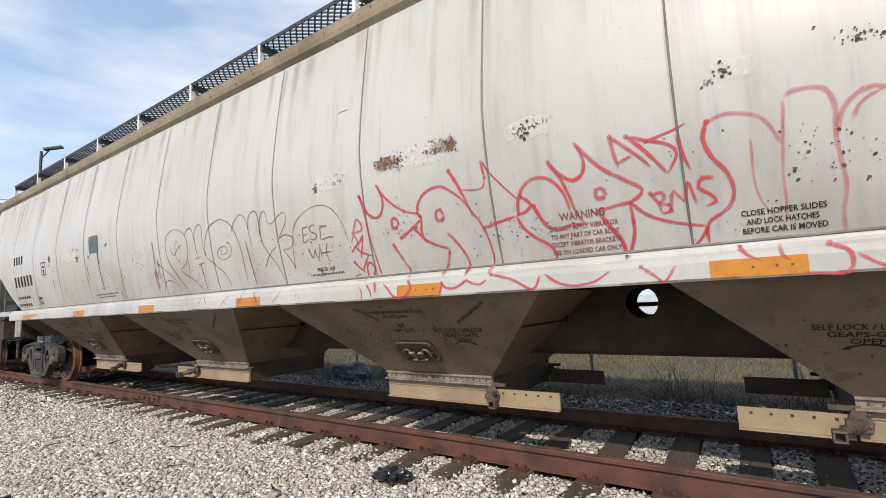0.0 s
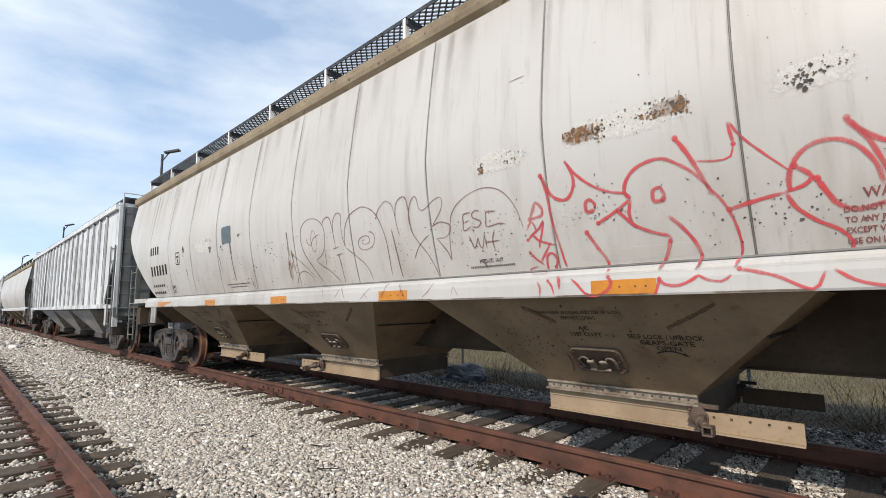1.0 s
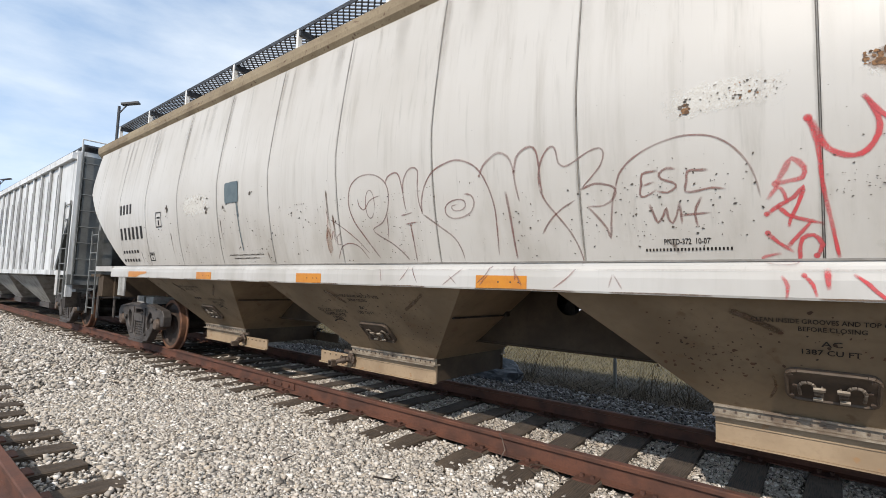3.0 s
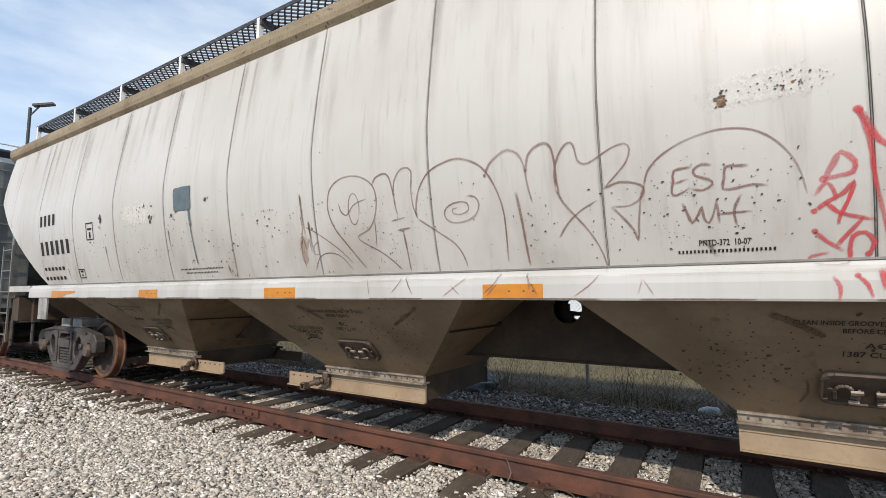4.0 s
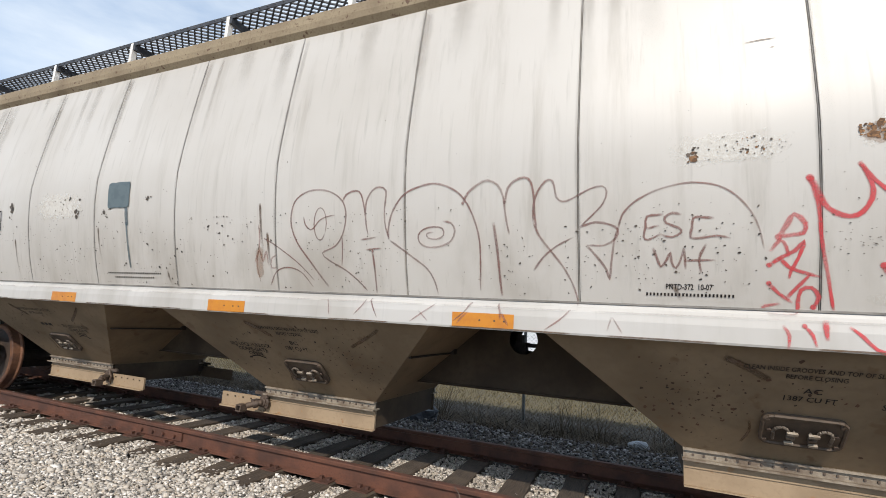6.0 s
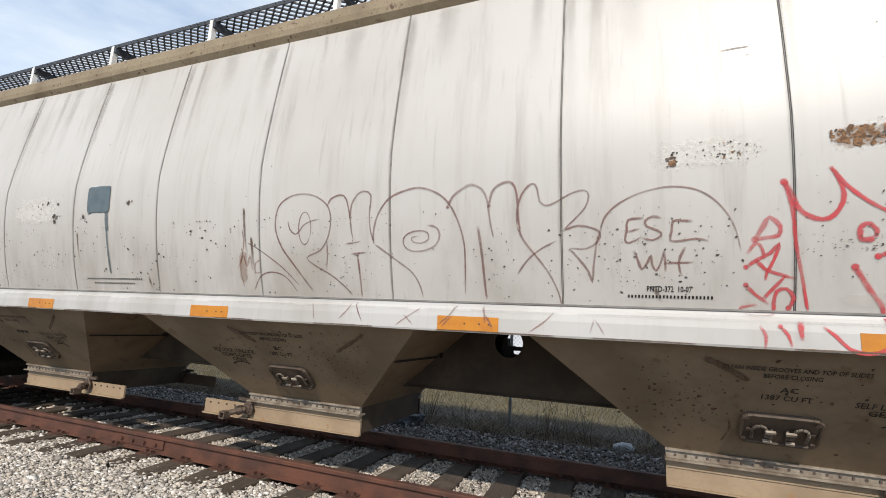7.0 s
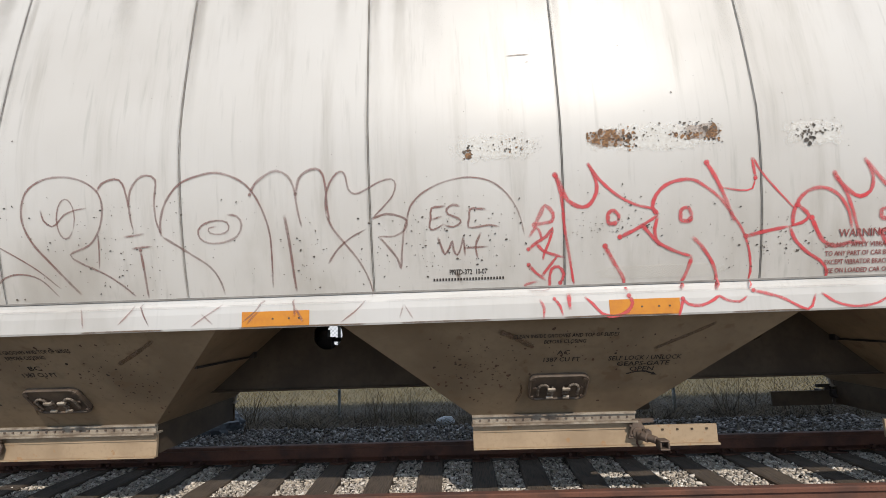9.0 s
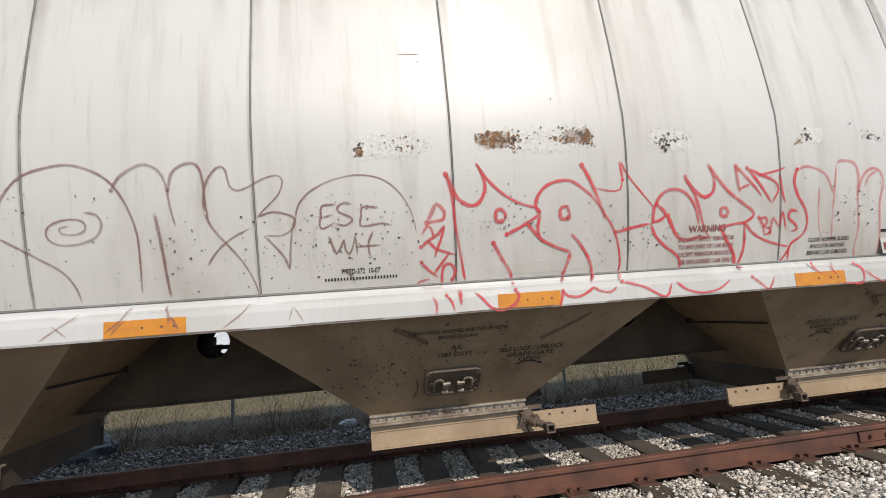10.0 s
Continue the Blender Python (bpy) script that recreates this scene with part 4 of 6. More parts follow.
def blades(name, n, xr, yr, h, w, mat, seed, lean=0.5, clump=0):
    """Thin upright blades or stalks, two triangles each, as one mesh."""
    rng = np.random.default_rng(seed)
    if clump:
        cxs, cys = rng.uniform(*xr, clump), rng.uniform(*yr, clump)
        idx = rng.integers(0, clump, n)
        x, y = cxs[idx] + rng.normal(0, 0.09, n), cys[idx] + rng.normal(0, 0.07, n)
    else:
        x, y = rng.uniform(*xr, n), rng.uniform(*yr, n)
    hh = rng.uniform(0.35, 1.0, n) * h
    a = rng.uniform(0, 2 * math.pi, n)
    dx, dy = rng.normal(0, lean, n) * hh, rng.normal(0, lean, n) * hh
    ww = rng.uniform(0.6, 1.2, n) * w
    z0 = np.array([ground_z(q) for q in y]) - 0.03
    hh = hh + 0.0
    v = np.stack([np.stack([x - ww * np.cos(a), y - ww * np.sin(a), z0], 1), np.stack([x + ww * np.cos(a), y + ww * np.sin(a), z0], 1),
                  np.stack([x + dx * 0.5 + ww * 0.7 * np.cos(a), y + dy * 0.5 + ww * 0.7 * np.sin(a), z0 + hh * 0.6], 1), np.stack([x + dx * 0.5 - ww * 0.7 * np.cos(a), y + dy * 0.5 - ww * 0.7 * np.sin(a), z0 + hh * 0.6], 1),
                  np.stack([x + dx, y + dy, z0 + hh], 1)], 1).reshape(-1, 3)
    b = np.arange(n) * 5
    faces = [f for i in b for f in ((i, i + 1, i + 2, i + 3), (i + 3, i + 2, i + 4))]
    me = bpy.data.meshes.new(name)
    me.from_pydata(v.tolist(), [], faces)
    me.materials.append(mat)
    return new(name, me)


tagged(blades("dry_straw", 900, (-3.2, 1.2), (3.15, 3.78), 0.10, 0.0028, GRASS, 9, 1.5, 40), "dry straw caught in the ballast beside the rail", "straw", kind="stuff")
tagged(blades("dry_grass", 42000, (-26, 8), (10.6, 17.5), 0.17, 0.007, GRASS, 3), "dry yellow-green grass behind the fence", "grass", kind="stuff")
tagged(blades("dead_weeds", 34000, (-16, 5), (6.95, 11.6), 0.13, 0.008, WEED, 4, 2.2), "dead brown weeds along the fence foot", "weeds", kind="stuff")
tagged(blades("tangled_weeds", 9000, (-14, 4), (7.0, 9.6), 0.26, 0.007, WEED, 8, 1.6, 300), "tangled clumps of dead brown weeds", "weeds", kind="stuff")
tagged(blades("tall_dead_stalks", 420, (-10, 3), (7.1, 8.6), 0.85, 0.005, WEED, 5, 0.30, 34), "tall dead weed stalks in clumps", "weeds", kind="stuff")


# ---- tracks ----
def rail_profile(y):
    h = [(-0.070, 0.0), (-0.070, 0.010), (-0.012, 0.028), (-0.009, 0.125), (-0.036, 0.135), (-0.036, 0.162), (-0.028, 0.170)]
    return [(y + a, RAIL_Z - 0.170 + b) for a, b in h] + [(y - a, RAIL_Z - 0.170 + b) for a, b in h[::-1]]


def simple_mesh(name, bm, mat):
    me = bpy.data.meshes.new(name)
    bm.to_mesh(me)
    bm.free()
    me.materials.append(mat)
    return me


TIE_MESH = []
for i in range(5):
    bm = bmesh.new()
    rr = random.Random(i)
    n = 8
    ring = []
    for j in range(n + 1):
        y = -1.3 + 2.6 * j / n
        w = 0.112 + rr.uniform(-0.006, 0.006)
        z = rr.uniform(-0.006, 0.006)
        if j in (0, n):
            w -= 0.012
            z -= 0.012
            y += rr.uniform(-0.03, 0.03)
        ring.append([bm.verts.new(p) for p in ((-w, y, -0.14), (-w, y, z - 0.008), (-w + 0.014, y, z), (rr.uniform(-0.02, 0.02), y, z - rr.uniform(0, 0.008)), (w - 0.014, y, z), (w, y, z - 0.008), (w, y, -0.14))])
    for a, b in zip(ring, ring[1:]):
        for q in range(6):
            bm.faces.new((a[q], a[q + 1], b[q + 1], b[q]))
    bm.faces.new(ring[0])
    bm.faces.new(ring[-1][::-1])
    TIE_MESH.append(simple_mesh("tie", bm, TIE))
PLATE_MESH = simple_mesh("tie_plate", B((-0.09, 0.09, -0.17, 0.17, 0.0, 0.016), (-0.055, -0.025, -0.105, -0.068, 0.016, 0.042), (0.03, 0.06, 0.068, 0.105, 0.016, 0.042), (0.03, 0.06, -0.105, -0.068, 0.016, 0.038)), RUST)


TIE_X = {}


def track(yc, label, seed):
    rr = random.Random(seed)
    tr = thing("railroad_track", (0, yc, 0), label, "railroad track", kind="structure")
    for s in (-1, 1):
        bm = bmesh.new()
        extrude_profile(bm, rail_profile(yc + s * GAUGE), -220, 30)
        part("rail", bm, RUST, tr, "rusty red-brown steel rail")
    x, n = 6.0, 0
    while n < 150:
        tie = new("tie", rr.choice(TIE_MESH))
        tie.parent = tr
        tie.location = (x, rr.uniform(-0.10, 0.08), rr.uniform(0.016, 0.034))
        TIE_X.setdefault(seed, []).append(x)
        tie.rotation_euler = (0, rr.uniform(-0.03, 0.03), rr.uniform(-0.05, 0.05))
        if n < 46:
            for s in (-1, 1):
                pl = new("tie_plate", PLATE_MESH)
                pl.parent = tie
                pl.location = (rr.uniform(-0.01, 0.01), s * GAUGE - tie.location.y, -0.004)
        x -= 0.52 + rr.uniform(-0.05, 0.05)
        n += 1
    bm = bmesh.new()
    while x > -180:
        box(bm, x - 0.11, x + 0.11, yc - 1.3, yc + 1.3, -0.12, 0.005)
        x -= 0.52
    tagged(part("far_ties", bm, TIE, tr), kind="stuff")
    return tr


near_track = track(YC, "rusty rails on dark wooden ties in pale ballast", 11)
side_track = track(0.06, "parallel rusty track on weathered wooden ties", 12)
# joint bars on the near rail
for x in (-8.75, 1.32):
    bm = B((x - 0.38, x + 0.38, YC - GAUGE - 0.030, YC - GAUGE - 0.012, RAIL_Z - 0.135, RAIL_Z - 0.048))
    for i in range(4):
        rod(bm, (x - 0.27 + 0.18 * i, YC - GAUGE - 0.055, RAIL_Z - 0.09), (x - 0.27 + 0.18 * i, YC - GAUGE - 0.02, RAIL_Z - 0.09), 0.018, 6)
    part("joint_bar", bm, RUST, near_track, "bolted rail joint bar")


# ---- loose stones ----
def stones(name, n, xr, yr, size, z, seed, label, keep=None, mat=None):
    """Crushed stone as one mesh: jittered low solids strewn over a stretch."""
    rng = np.random.default_rng(seed)
    base = np.array([(a, b, c) for a in (-1, 1) for b in (-1, 1) for c in (-1, 1)]) * 0.68
    quads = ((0, 1, 3, 2), (4, 6, 7, 5), (0, 4, 5, 1), (2, 3, 7, 6), (0, 2, 6, 4), (1, 5, 7, 3))
    tri = np.array([t for p, q, r, u in quads for t in ((p, q, r), (p, r, u))])
    x, y = rng.uniform(*xr, n), rng.uniform(*yr, n)
    if keep is not None:
        ok = keep(x, y)
        x, y = x[ok], y[ok]
        n = len(x)
    s = size * rng.lognormal(0, 0.32, n)
    sc = np.stack([s * rng.uniform(0.75, 1.25, n), s * rng.uniform(0.6, 1.0, n), s * rng.uniform(0.45, 0.8, n)], 1)
    v = base[None] * rng.uniform(0.50, 1.30, (n, 8, 1)) * rng.uniform(0.8, 1.2, (n, 8, 3)) * sc[:, None]
    a, b = rng.uniform(0, 2 * math.pi, n), rng.normal(0, 0.6, n)
    ca, sa, cb, sb = np.cos(a)[:, None], np.sin(a)[:, None], np.cos(b)[:, None], np.sin(b)[:, None]
    vy, vz = v[..., 1] * cb - v[..., 2] * sb, v[..., 1] * sb + v[..., 2] * cb
    v = np.stack([v[..., 0] * ca - vy * sa + x[:, None], v[..., 0] * sa + vy * ca + y[:, None], vz + (z + rng.uniform(-0.3, 0.8, n) * s * 0.7)[:, None]], 2).reshape(-1, 3)
    f = (tri[None] + (np.arange(n) * 8)[:, None, None]).reshape(-1, 3)
    me = bpy.data.meshes.new(name)
    me.vertices.add(len(v))
    me.vertices.foreach_set("co", v.astype(np.float32).ravel())
    me.loops.add(f.size)
    me.loops.foreach_set("vertex_index", f.astype(np.int32).ravel())
    me.polygons.add(len(f))
    me.polygons.foreach_set("loop_start", np.arange(0, f.size, 3, dtype=np.int32))
    me.update(calc_edges=True)
    me.materials.append(mat or STONE)
    return tagged(new(name, me), label, "ballast", kind="stuff")


def off_rails(x, y):
    return (np.abs(y - YC + GAUGE) > 0.09) & (np.abs(y - YC - GAUGE) > 0.09)


def between(seed, on_ties=0.09):
    """Keeps stones in the cribs, with a few lying on the ties."""
    ties = np.array(TIE_X[seed])
    few = np.random.default_rng(seed)

    def keep(x, y):
        gap = np.abs(x[:, None] - ties[None]).min(1)
        return ((gap > 0.115) | (few.random(len(x)) < on_ties)) & off_rails(x, y)
    return keep


PALE = "pale grey and cream crushed limestone ballast"
stones("ballast", 92000, (-10.5, 1.2), (1.35, 3.30), 0.0145, -0.012, 21, PALE)
stones("ballast", 24000, (-26, -10.5), (0.9, 3.6), 0.023, -0.012, 22, PALE)
stones("ballast", 88000, (-10.5, 2.2), (3.3, 5.75), 0.0122, -0.004, 23, PALE, between(11))
stones("ballast", 7000, (-20, -10.5), (3.4, 5.8), 0.023, -0.02, 24, PALE, off_rails)
# this strip has the train's shadow painted into its stones
stones("ballast", 15000, (-13, 2.0), (5.55, 7.1), 0.0175, -0.035, 25, "ballast beyond the far rail, darkened for the car's shadow", None, SHADOWED_STONE)
stones("ballast", 24000, (-13, -2.2), (-0.65, 1.4), 0.0155, -0.010, 26, PALE, lambda x, y: (np.abs(y - 0.06 - GAUGE) > 0.09) & between(12)(x, y))

stones("ballast", 9000, (-10.5, 1.2), (3.2, 3.7), 0.0155, 0.002, 28, PALE, between(11, 0.42))
stones("ballast", 9000, (1.2, 5.0), (1.35, 3.4), 0.022, -0.012, 31, PALE)
stones("ballast", 9000, (-2.2, 4.5), (-0.65, 1.4), 0.021, -0.010, 32, PALE, lambda x, y: (np.abs(y - 0.06 - GAUGE) > 0.09) & between(12)(x, y))
stones("ballast", 7000, (-70, -26), (0.9, 3.6), 0.055, -0.01, 27, PALE)


# ---- litter ----
bm = bmesh.new()
bmesh.ops.create_icosphere(bm, subdivisions=4, radius=1.0)
for v in bm.verts:
    p = v.co.copy()
    d = 1 + 0.5 * noise.noise(p * 2.3) + 0.28 * noise.noise(p * 6.0)
    v.co = Vector((p.x * 0.16 * d, p.y * 0.10 * d, max(p.z, -0.25) * 0.06 * d))
bm.transform(Matrix.Translation((-2.72, 3.10, 0.03)))
tagged(part("plastic_bag", bm, BAG), "crumpled black plastic bag lying on the ballast", "bag")

bm = bmesh.new()
bmesh.ops.create_icosphere(bm, subdivisions=3, radius=1.0)
for v in bm.verts:
    p = v.co.copy()
    d = 1 + 0.25 * noise.noise(p * 1.7)
    v.co = Vector((p.x * 0.15 * d, p.y * 0.10 * d, max(p.z, -0.3) * 0.085 * d))
bm.transform(Matrix.Translation((-3.78, 7.62, -0.10)))
tagged(part("plastic_scrap", bm, worn("pale_blue_plastic", (0.42, 0.46, 0.50), (0.30, 0.33, 0.36), 0.5, 5, 30), smooth=True), "pale blue-grey plastic scrap lying among dead weeds", "scrap")


bm = bmesh.new()
bmesh.ops.create_icosphere(bm, subdivisions=4, radius=1.0)
for v in bm.verts:
    p = v.co.copy()
    d = 1 + 0.35 * noise.noise(p * 1.6 + Vector((3, 0, 0))) + 0.16 * noise.noise(p * 4.5) + 0.06 * noise.noise(p * 11)
    v.co = Vector((p.x * 0.62 * d, p.y * 0.30 * d, max(p.z, -0.3) * 0.29 * d))
bm.transform(Matrix.Translation((-7.35, 7.15, -0.02)))
tagged(part("crumpled_tarp", bm, worn("dusty_blue_tarp", (0.085, 0.095, 0.108), (0.04, 0.045, 0.052), 0.6, 5, 22), smooth=False), "crumpled dusty blue-grey tarp heaped beside the track", "tarp")

def loose_wire(pts):
    """One bent wire as a continuous thin tube."""
    bm = bmesh.new()
    prev = None
    for p in pts:
        cur = [bm.verts.new((p[0] + 0.006 * math.cos(a), p[1], p[2] + 0.006 * math.sin(a))) for a in (0.5, 2.6, 4.7)]
        if prev:
            for i in range(3):
                bm.faces.new((prev[i], prev[(i + 1) % 3], cur[(i + 1) % 3], cur[i]))
        prev = cur
    tagged(part("loose_wire", bm, CAPSTAN), "bent rusty wire lying beside the rail", "wire", "loose wires")


loose_wire([(-4.60 + 0.13 * math.cos(q * 0.5), 3.62 + 0.09 * math.sin(q * 0.5), 0.02 + 0.05 * math.sin(q * 0.26)) for q in range(0, 10)])
loose_wire([(-5.05, 3.66, 0.01), (-5.02, 3.70, 0.10), (-5.06, 3.72, 0.18), (-5.10, 3.73, 0.22)])


def twig(x, y, length, turn):
    bm = bmesh.new()
    a = Vector((x, y, 0.012))
    d = Vector((math.cos(turn), math.sin(turn), 0.03)) * length / 3
    for i in range(3):
        b = a + d + Vector((0, 0.02 * (i % 2) - 0.01, 0.004))
        rod(bm, a, b, 0.007 - 0.0015 * i, 5)
        a = b
    tagged(part("twig", bm, DARK_IRON), "thin dark twig lying on the ballast", "twig", "twigs")


for x, y, n, a in ((-4.9, 2.35, 0.22, 0.5), (-3.6, 2.1, 0.16, 2.2), (-5.6, 2.7, 0.3, 0.2), (-7.1, 1.95, 0.26, 1.0), (-2.3, 2.7, 0.2, 2.7), (-6.4, 2.4, 0.14, 1.6)):
    twig(x, y, n, a)


# ---- paint and lettering on the near car ----
def spray(name, col, strength, soft=0.55):
    """Sprayed paint: thin at the stroke's edges, broken up by fine speckle."""
    k = Mat(name, 0.55)
    k.color(k.mix(k.ramp(k.noise(9, 4), 0.35, 0.7), col, tuple(v * 0.75 + 0.04 for v in col)))
    e = k.ramp(k.attr("fall"), 0.0, soft)
    g = k.ramp(k.noise(120, 3), 0.25, 0.6, 0.65, 1.0)
    m = k.ramp(k.noise(3.5, 3), 0.3, 0.62, 0.55, 1.0)
    return k.alpha(k.math("MULTIPLY", k.math("MULTIPLY", e, g), k.math("MULTIPLY", m, strength))).m


SPRAY = {
    "brown": spray("brown_spray", (0.22, 0.10, 0.082), 0.76, 0.95),
    "redbrown": spray("red_brown_spray", (0.30, 0.11, 0.08), 0.6, 0.9),
    "red": spray("red_spray", (0.58, 0.042, 0.05), 0.92, 0.85),
    "faintred": spray("faint_red_spray", (0.64, 0.08, 0.08), 0.5, 1.0),
    "teal": spray("slate_blue_paint", (0.085, 0.115, 0.128), 0.9, 0.5),
    "stain": spray("brown_stain", (0.11, 0.06, 0.028), 0.9, 0.8),
    "seamdirt": spray("grey_seam_dirt", (0.15, 0.13, 0.11), 0.3, 1.2),
    "grime": spray("grey_rain_streak", (0.24, 0.20, 0.155), 0.34, 1.2),
}


def slope_y(z):
    return 3.15 + (1.50 - z) * 0.775 / 0.765


def on_slope(x, z, lift=0.004):
    return (x, slope_y(z) - lift * 0.3, z - lift * 0.3)


def on_side(x, z, lift=0.004):
    return (x, skin_y(z) - lift * 0.32, z)


def link_mesh(name, verts, faces, mat, label="", fall=None, parent=None):
    me = bpy.data.meshes.new(name)
    parent = parent or near_car
    o = near_car.location
    me.from_pydata([(x - o.x, y - o.y, z - o.z) for x, y, z in verts], [], faces)
    me.materials.append(mat)
    if fall:
        at = me.attributes.new("fall", "FLOAT", "POINT")
        at.data.foreach_set("value", fall)
    ob = new(name, me)
    ob.parent = parent
    if label:
        ob["label"] = label
    return ob


STROKES = [0]


def stroke(kind, width, pts, put=on_side, label="", name="graffiti_stroke", fade=False):
    """A painted line through (x, z) points, laid on the car's skin."""
    p = [Vector(q) for q in pts]
    p = [p[0] * 2 - p[1]] + p + [p[-1] * 2 - p[-2]]
    line = []
    for a, b, c, d in zip(p, p[1:], p[2:], p[3:]):
        n = max(2, min(10, int((c - b).length / 0.03)))
        for i in range(n):
            t = i / n
            line.append(0.5 * ((2 * b) + (c - a) * t + (2 * a - 5 * b + 4 * c - d) * t * t + (3 * b - a - 3 * c + d) * t ** 3))
    line.append(p[-2])
    STROKES[0] += 1
    lift = 0.004 + 0.0005 * (STROKES[0] % 9)
    verts, faces, fall = [], [], []
    w = width * 0.52
    for i, q in enumerate(line):
        d = (line[min(i + 1, len(line) - 1)] - line[max(i - 1, 0)])
        if d.length < 1e-6:
            d = Vector((1, 0))
        d.normalize()
        nrm = Vector((-d.y, d.x))
        end = min(1.0, min(i, len(line) - 1 - i) / 1.5 + 0.25)
        ww = w * (1 + 0.12 * math.sin(2.1 * i + STROKES[0]))
        if kind in ("red", "brown", "faintred"):
            ww *= 1.12 - 0.34 * i / max(1, len(line) - 1)
        for s, v in ((-1, 0.0), (-0.45, 0.8), (0, 1.0), (0.45, 0.8), (1, 0.0)):
            e = q + nrm * ww * s
            verts.append(put(e.x, e.y, lift))
            fall.append(v * end * ((1 - i / (len(line) - 1)) ** 1.2 if fade else 1.0))
        if i:
            b0 = len(verts) - 10
            for j in range(4):
                faces.append((b0 + j, b0 + j + 1, b0 + j + 6, b0 + j + 5))
    if width >= 0.022 and kind in ("red", "brown") and STROKES[0] % 2:
        # the blob where the can was held still
        c0, n0 = len(verts), 10
        verts.append(put(line[0].x, line[0].y, lift + 0.0003))
        fall.append(1.0)
        for ring, v in ((0.75, 0.8), (1.3, 0.0)):
            for j in range(n0):
                th = 2 * math.pi * j / n0
                verts.append(put(line[0].x + w * ring * math.cos(th), line[0].y + w * ring * math.sin(th), lift + 0.0003))
                fall.append(v)
        for j in range(n0):
            q = (j + 1) % n0
            faces.append((c0, c0 + 1 + j, c0 + 1 + q))
            faces.append((c0 + 1 + j, c0 + 1 + n0 + j, c0 + 1 + n0 + q, c0 + 1 + q))
    return link_mesh(name, verts, faces, SPRAY[kind], label, fall)


stroke("brown", 0.02, [(-6.043, 1.757), (-6.214, 1.958), (-6.343, 2.119), (-6.398, 2.281), (-6.361, 2.440), (-6.246, 2.517), (-6.100, 2.530), (-5.968, 2.494), (-5.871, 2.413), (-5.847, 2.302), (-5.879, 2.172), (-5.954, 2.078), (-6.084, 2.023), (-6.018, 1.965), (-5.865, 1.889), (-5.743, 1.802), (-5.674, 1.734)], label="thin brown sprayed line")
stroke("brown", 0.016, [(-6.264, 2.321), (-6.249, 2.252), (-6.194, 2.209), (-6.148, 2.239), (-6.107, 2.282), (-6.035, 2.310), (-5.953, 2.320)], label="thin brown sprayed line")
stroke("brown", 0.014, [(-6.051, 2.180), (-6.083, 2.133), (-6.121, 2.132), (-6.149, 2.178), (-6.159, 2.254), (-6.146, 2.330), (-6.115, 2.378), (-6.077, 2.378), (-6.047, 2.332), (-6.037, 2.256), (-6.051, 2.180)], label="thin brown sprayed line")
stroke("brown", 0.014, [(-5.885, 2.150), (-5.887, 2.042), (-5.899, 1.920)], label="thin brown sprayed line")
stroke("brown", 0.02, [(-5.877, 2.422), (-5.845, 2.477), (-5.756, 2.503), (-5.704, 2.469), (-5.670, 2.337), (-5.658, 2.229), (-5.641, 2.152)], label="thin brown sprayed line")
stroke("brown", 0.02, [(-5.670, 2.315), (-5.653, 2.422), (-5.602, 2.497), (-5.542, 2.519), (-5.483, 2.485), (-5.494, 2.349), (-5.488, 2.222), (-5.454, 2.117)], label="thin brown sprayed line")
stroke("brown", 0.018, [(-5.714, 2.124), (-5.642, 2.130), (-5.571, 2.141)], label="thin brown sprayed line")
stroke("brown", 0.018, [(-5.668, 2.046), (-5.597, 2.053), (-5.526, 2.056)], label="thin brown sprayed line")
stroke("brown", 0.022, [(-5.608, 2.036), (-5.595, 1.888), (-5.589, 1.718)], label="thin brown sprayed line")
stroke("brown", 0.02, [(-5.454, 2.117), (-5.279, 2.001), (-5.146, 1.906), (-5.086, 1.805), (-5.070, 1.724)], label="thin brown sprayed line")
stroke("brown", 0.02, [(-5.464, 2.117), (-5.459, 2.221), (-5.416, 2.345), (-5.318, 2.457), (-5.168, 2.509), (-5.054, 2.514), (-4.921, 2.460), (-4.836, 2.374), (-4.775, 2.253), (-4.738, 2.116), (-4.733, 1.961), (-4.742, 1.759)], label="thin brown sprayed line")
stroke("brown", 0.018, [(-5.014, 2.244), (-4.948, 2.229), (-4.920, 2.173), (-4.953, 2.103), (-5.044, 2.065), (-5.144, 2.063), (-5.202, 2.097), (-5.209, 2.150), (-5.166, 2.190), (-5.083, 2.207), (-5.016, 2.192), (-5.009, 2.144), (-5.064, 2.118), (-5.132, 2.128), (-5.139, 2.160), (-5.084, 2.167)], label="thin brown sprayed line")
stroke("brown", 0.022, [(-4.858, 2.364), (-4.822, 2.433), (-4.749, 2.488), (-4.678, 2.514), (-4.604, 2.477), (-4.565, 2.397), (-4.547, 2.262), (-4.523, 2.140)], label="thin brown sprayed line")
stroke("brown", 0.026, [(-4.634, 2.228), (-4.609, 2.036), (-4.595, 1.845), (-4.586, 1.730)], label="thin brown sprayed line")
stroke("brown", 0.022, [(-4.553, 2.358), (-4.531, 2.453), (-4.483, 2.499), (-4.416, 2.517), (-4.373, 2.480), (-4.355, 2.384), (-4.350, 2.271), (-4.338, 2.178)], label="thin brown sprayed line")
stroke("brown", 0.018, [(-4.359, 2.216), (-4.357, 2.328), (-4.328, 2.420), (-4.281, 2.480), (-4.243, 2.489), (-4.221, 2.450), (-4.208, 2.375), (-4.167, 2.343), (-4.112, 2.358), (-4.050, 2.390), (-3.996, 2.416), (-3.925, 2.429), (-3.898, 2.391), (-3.920, 2.321), (-3.982, 2.253), (-4.055, 2.185)], label="thin brown sprayed line")
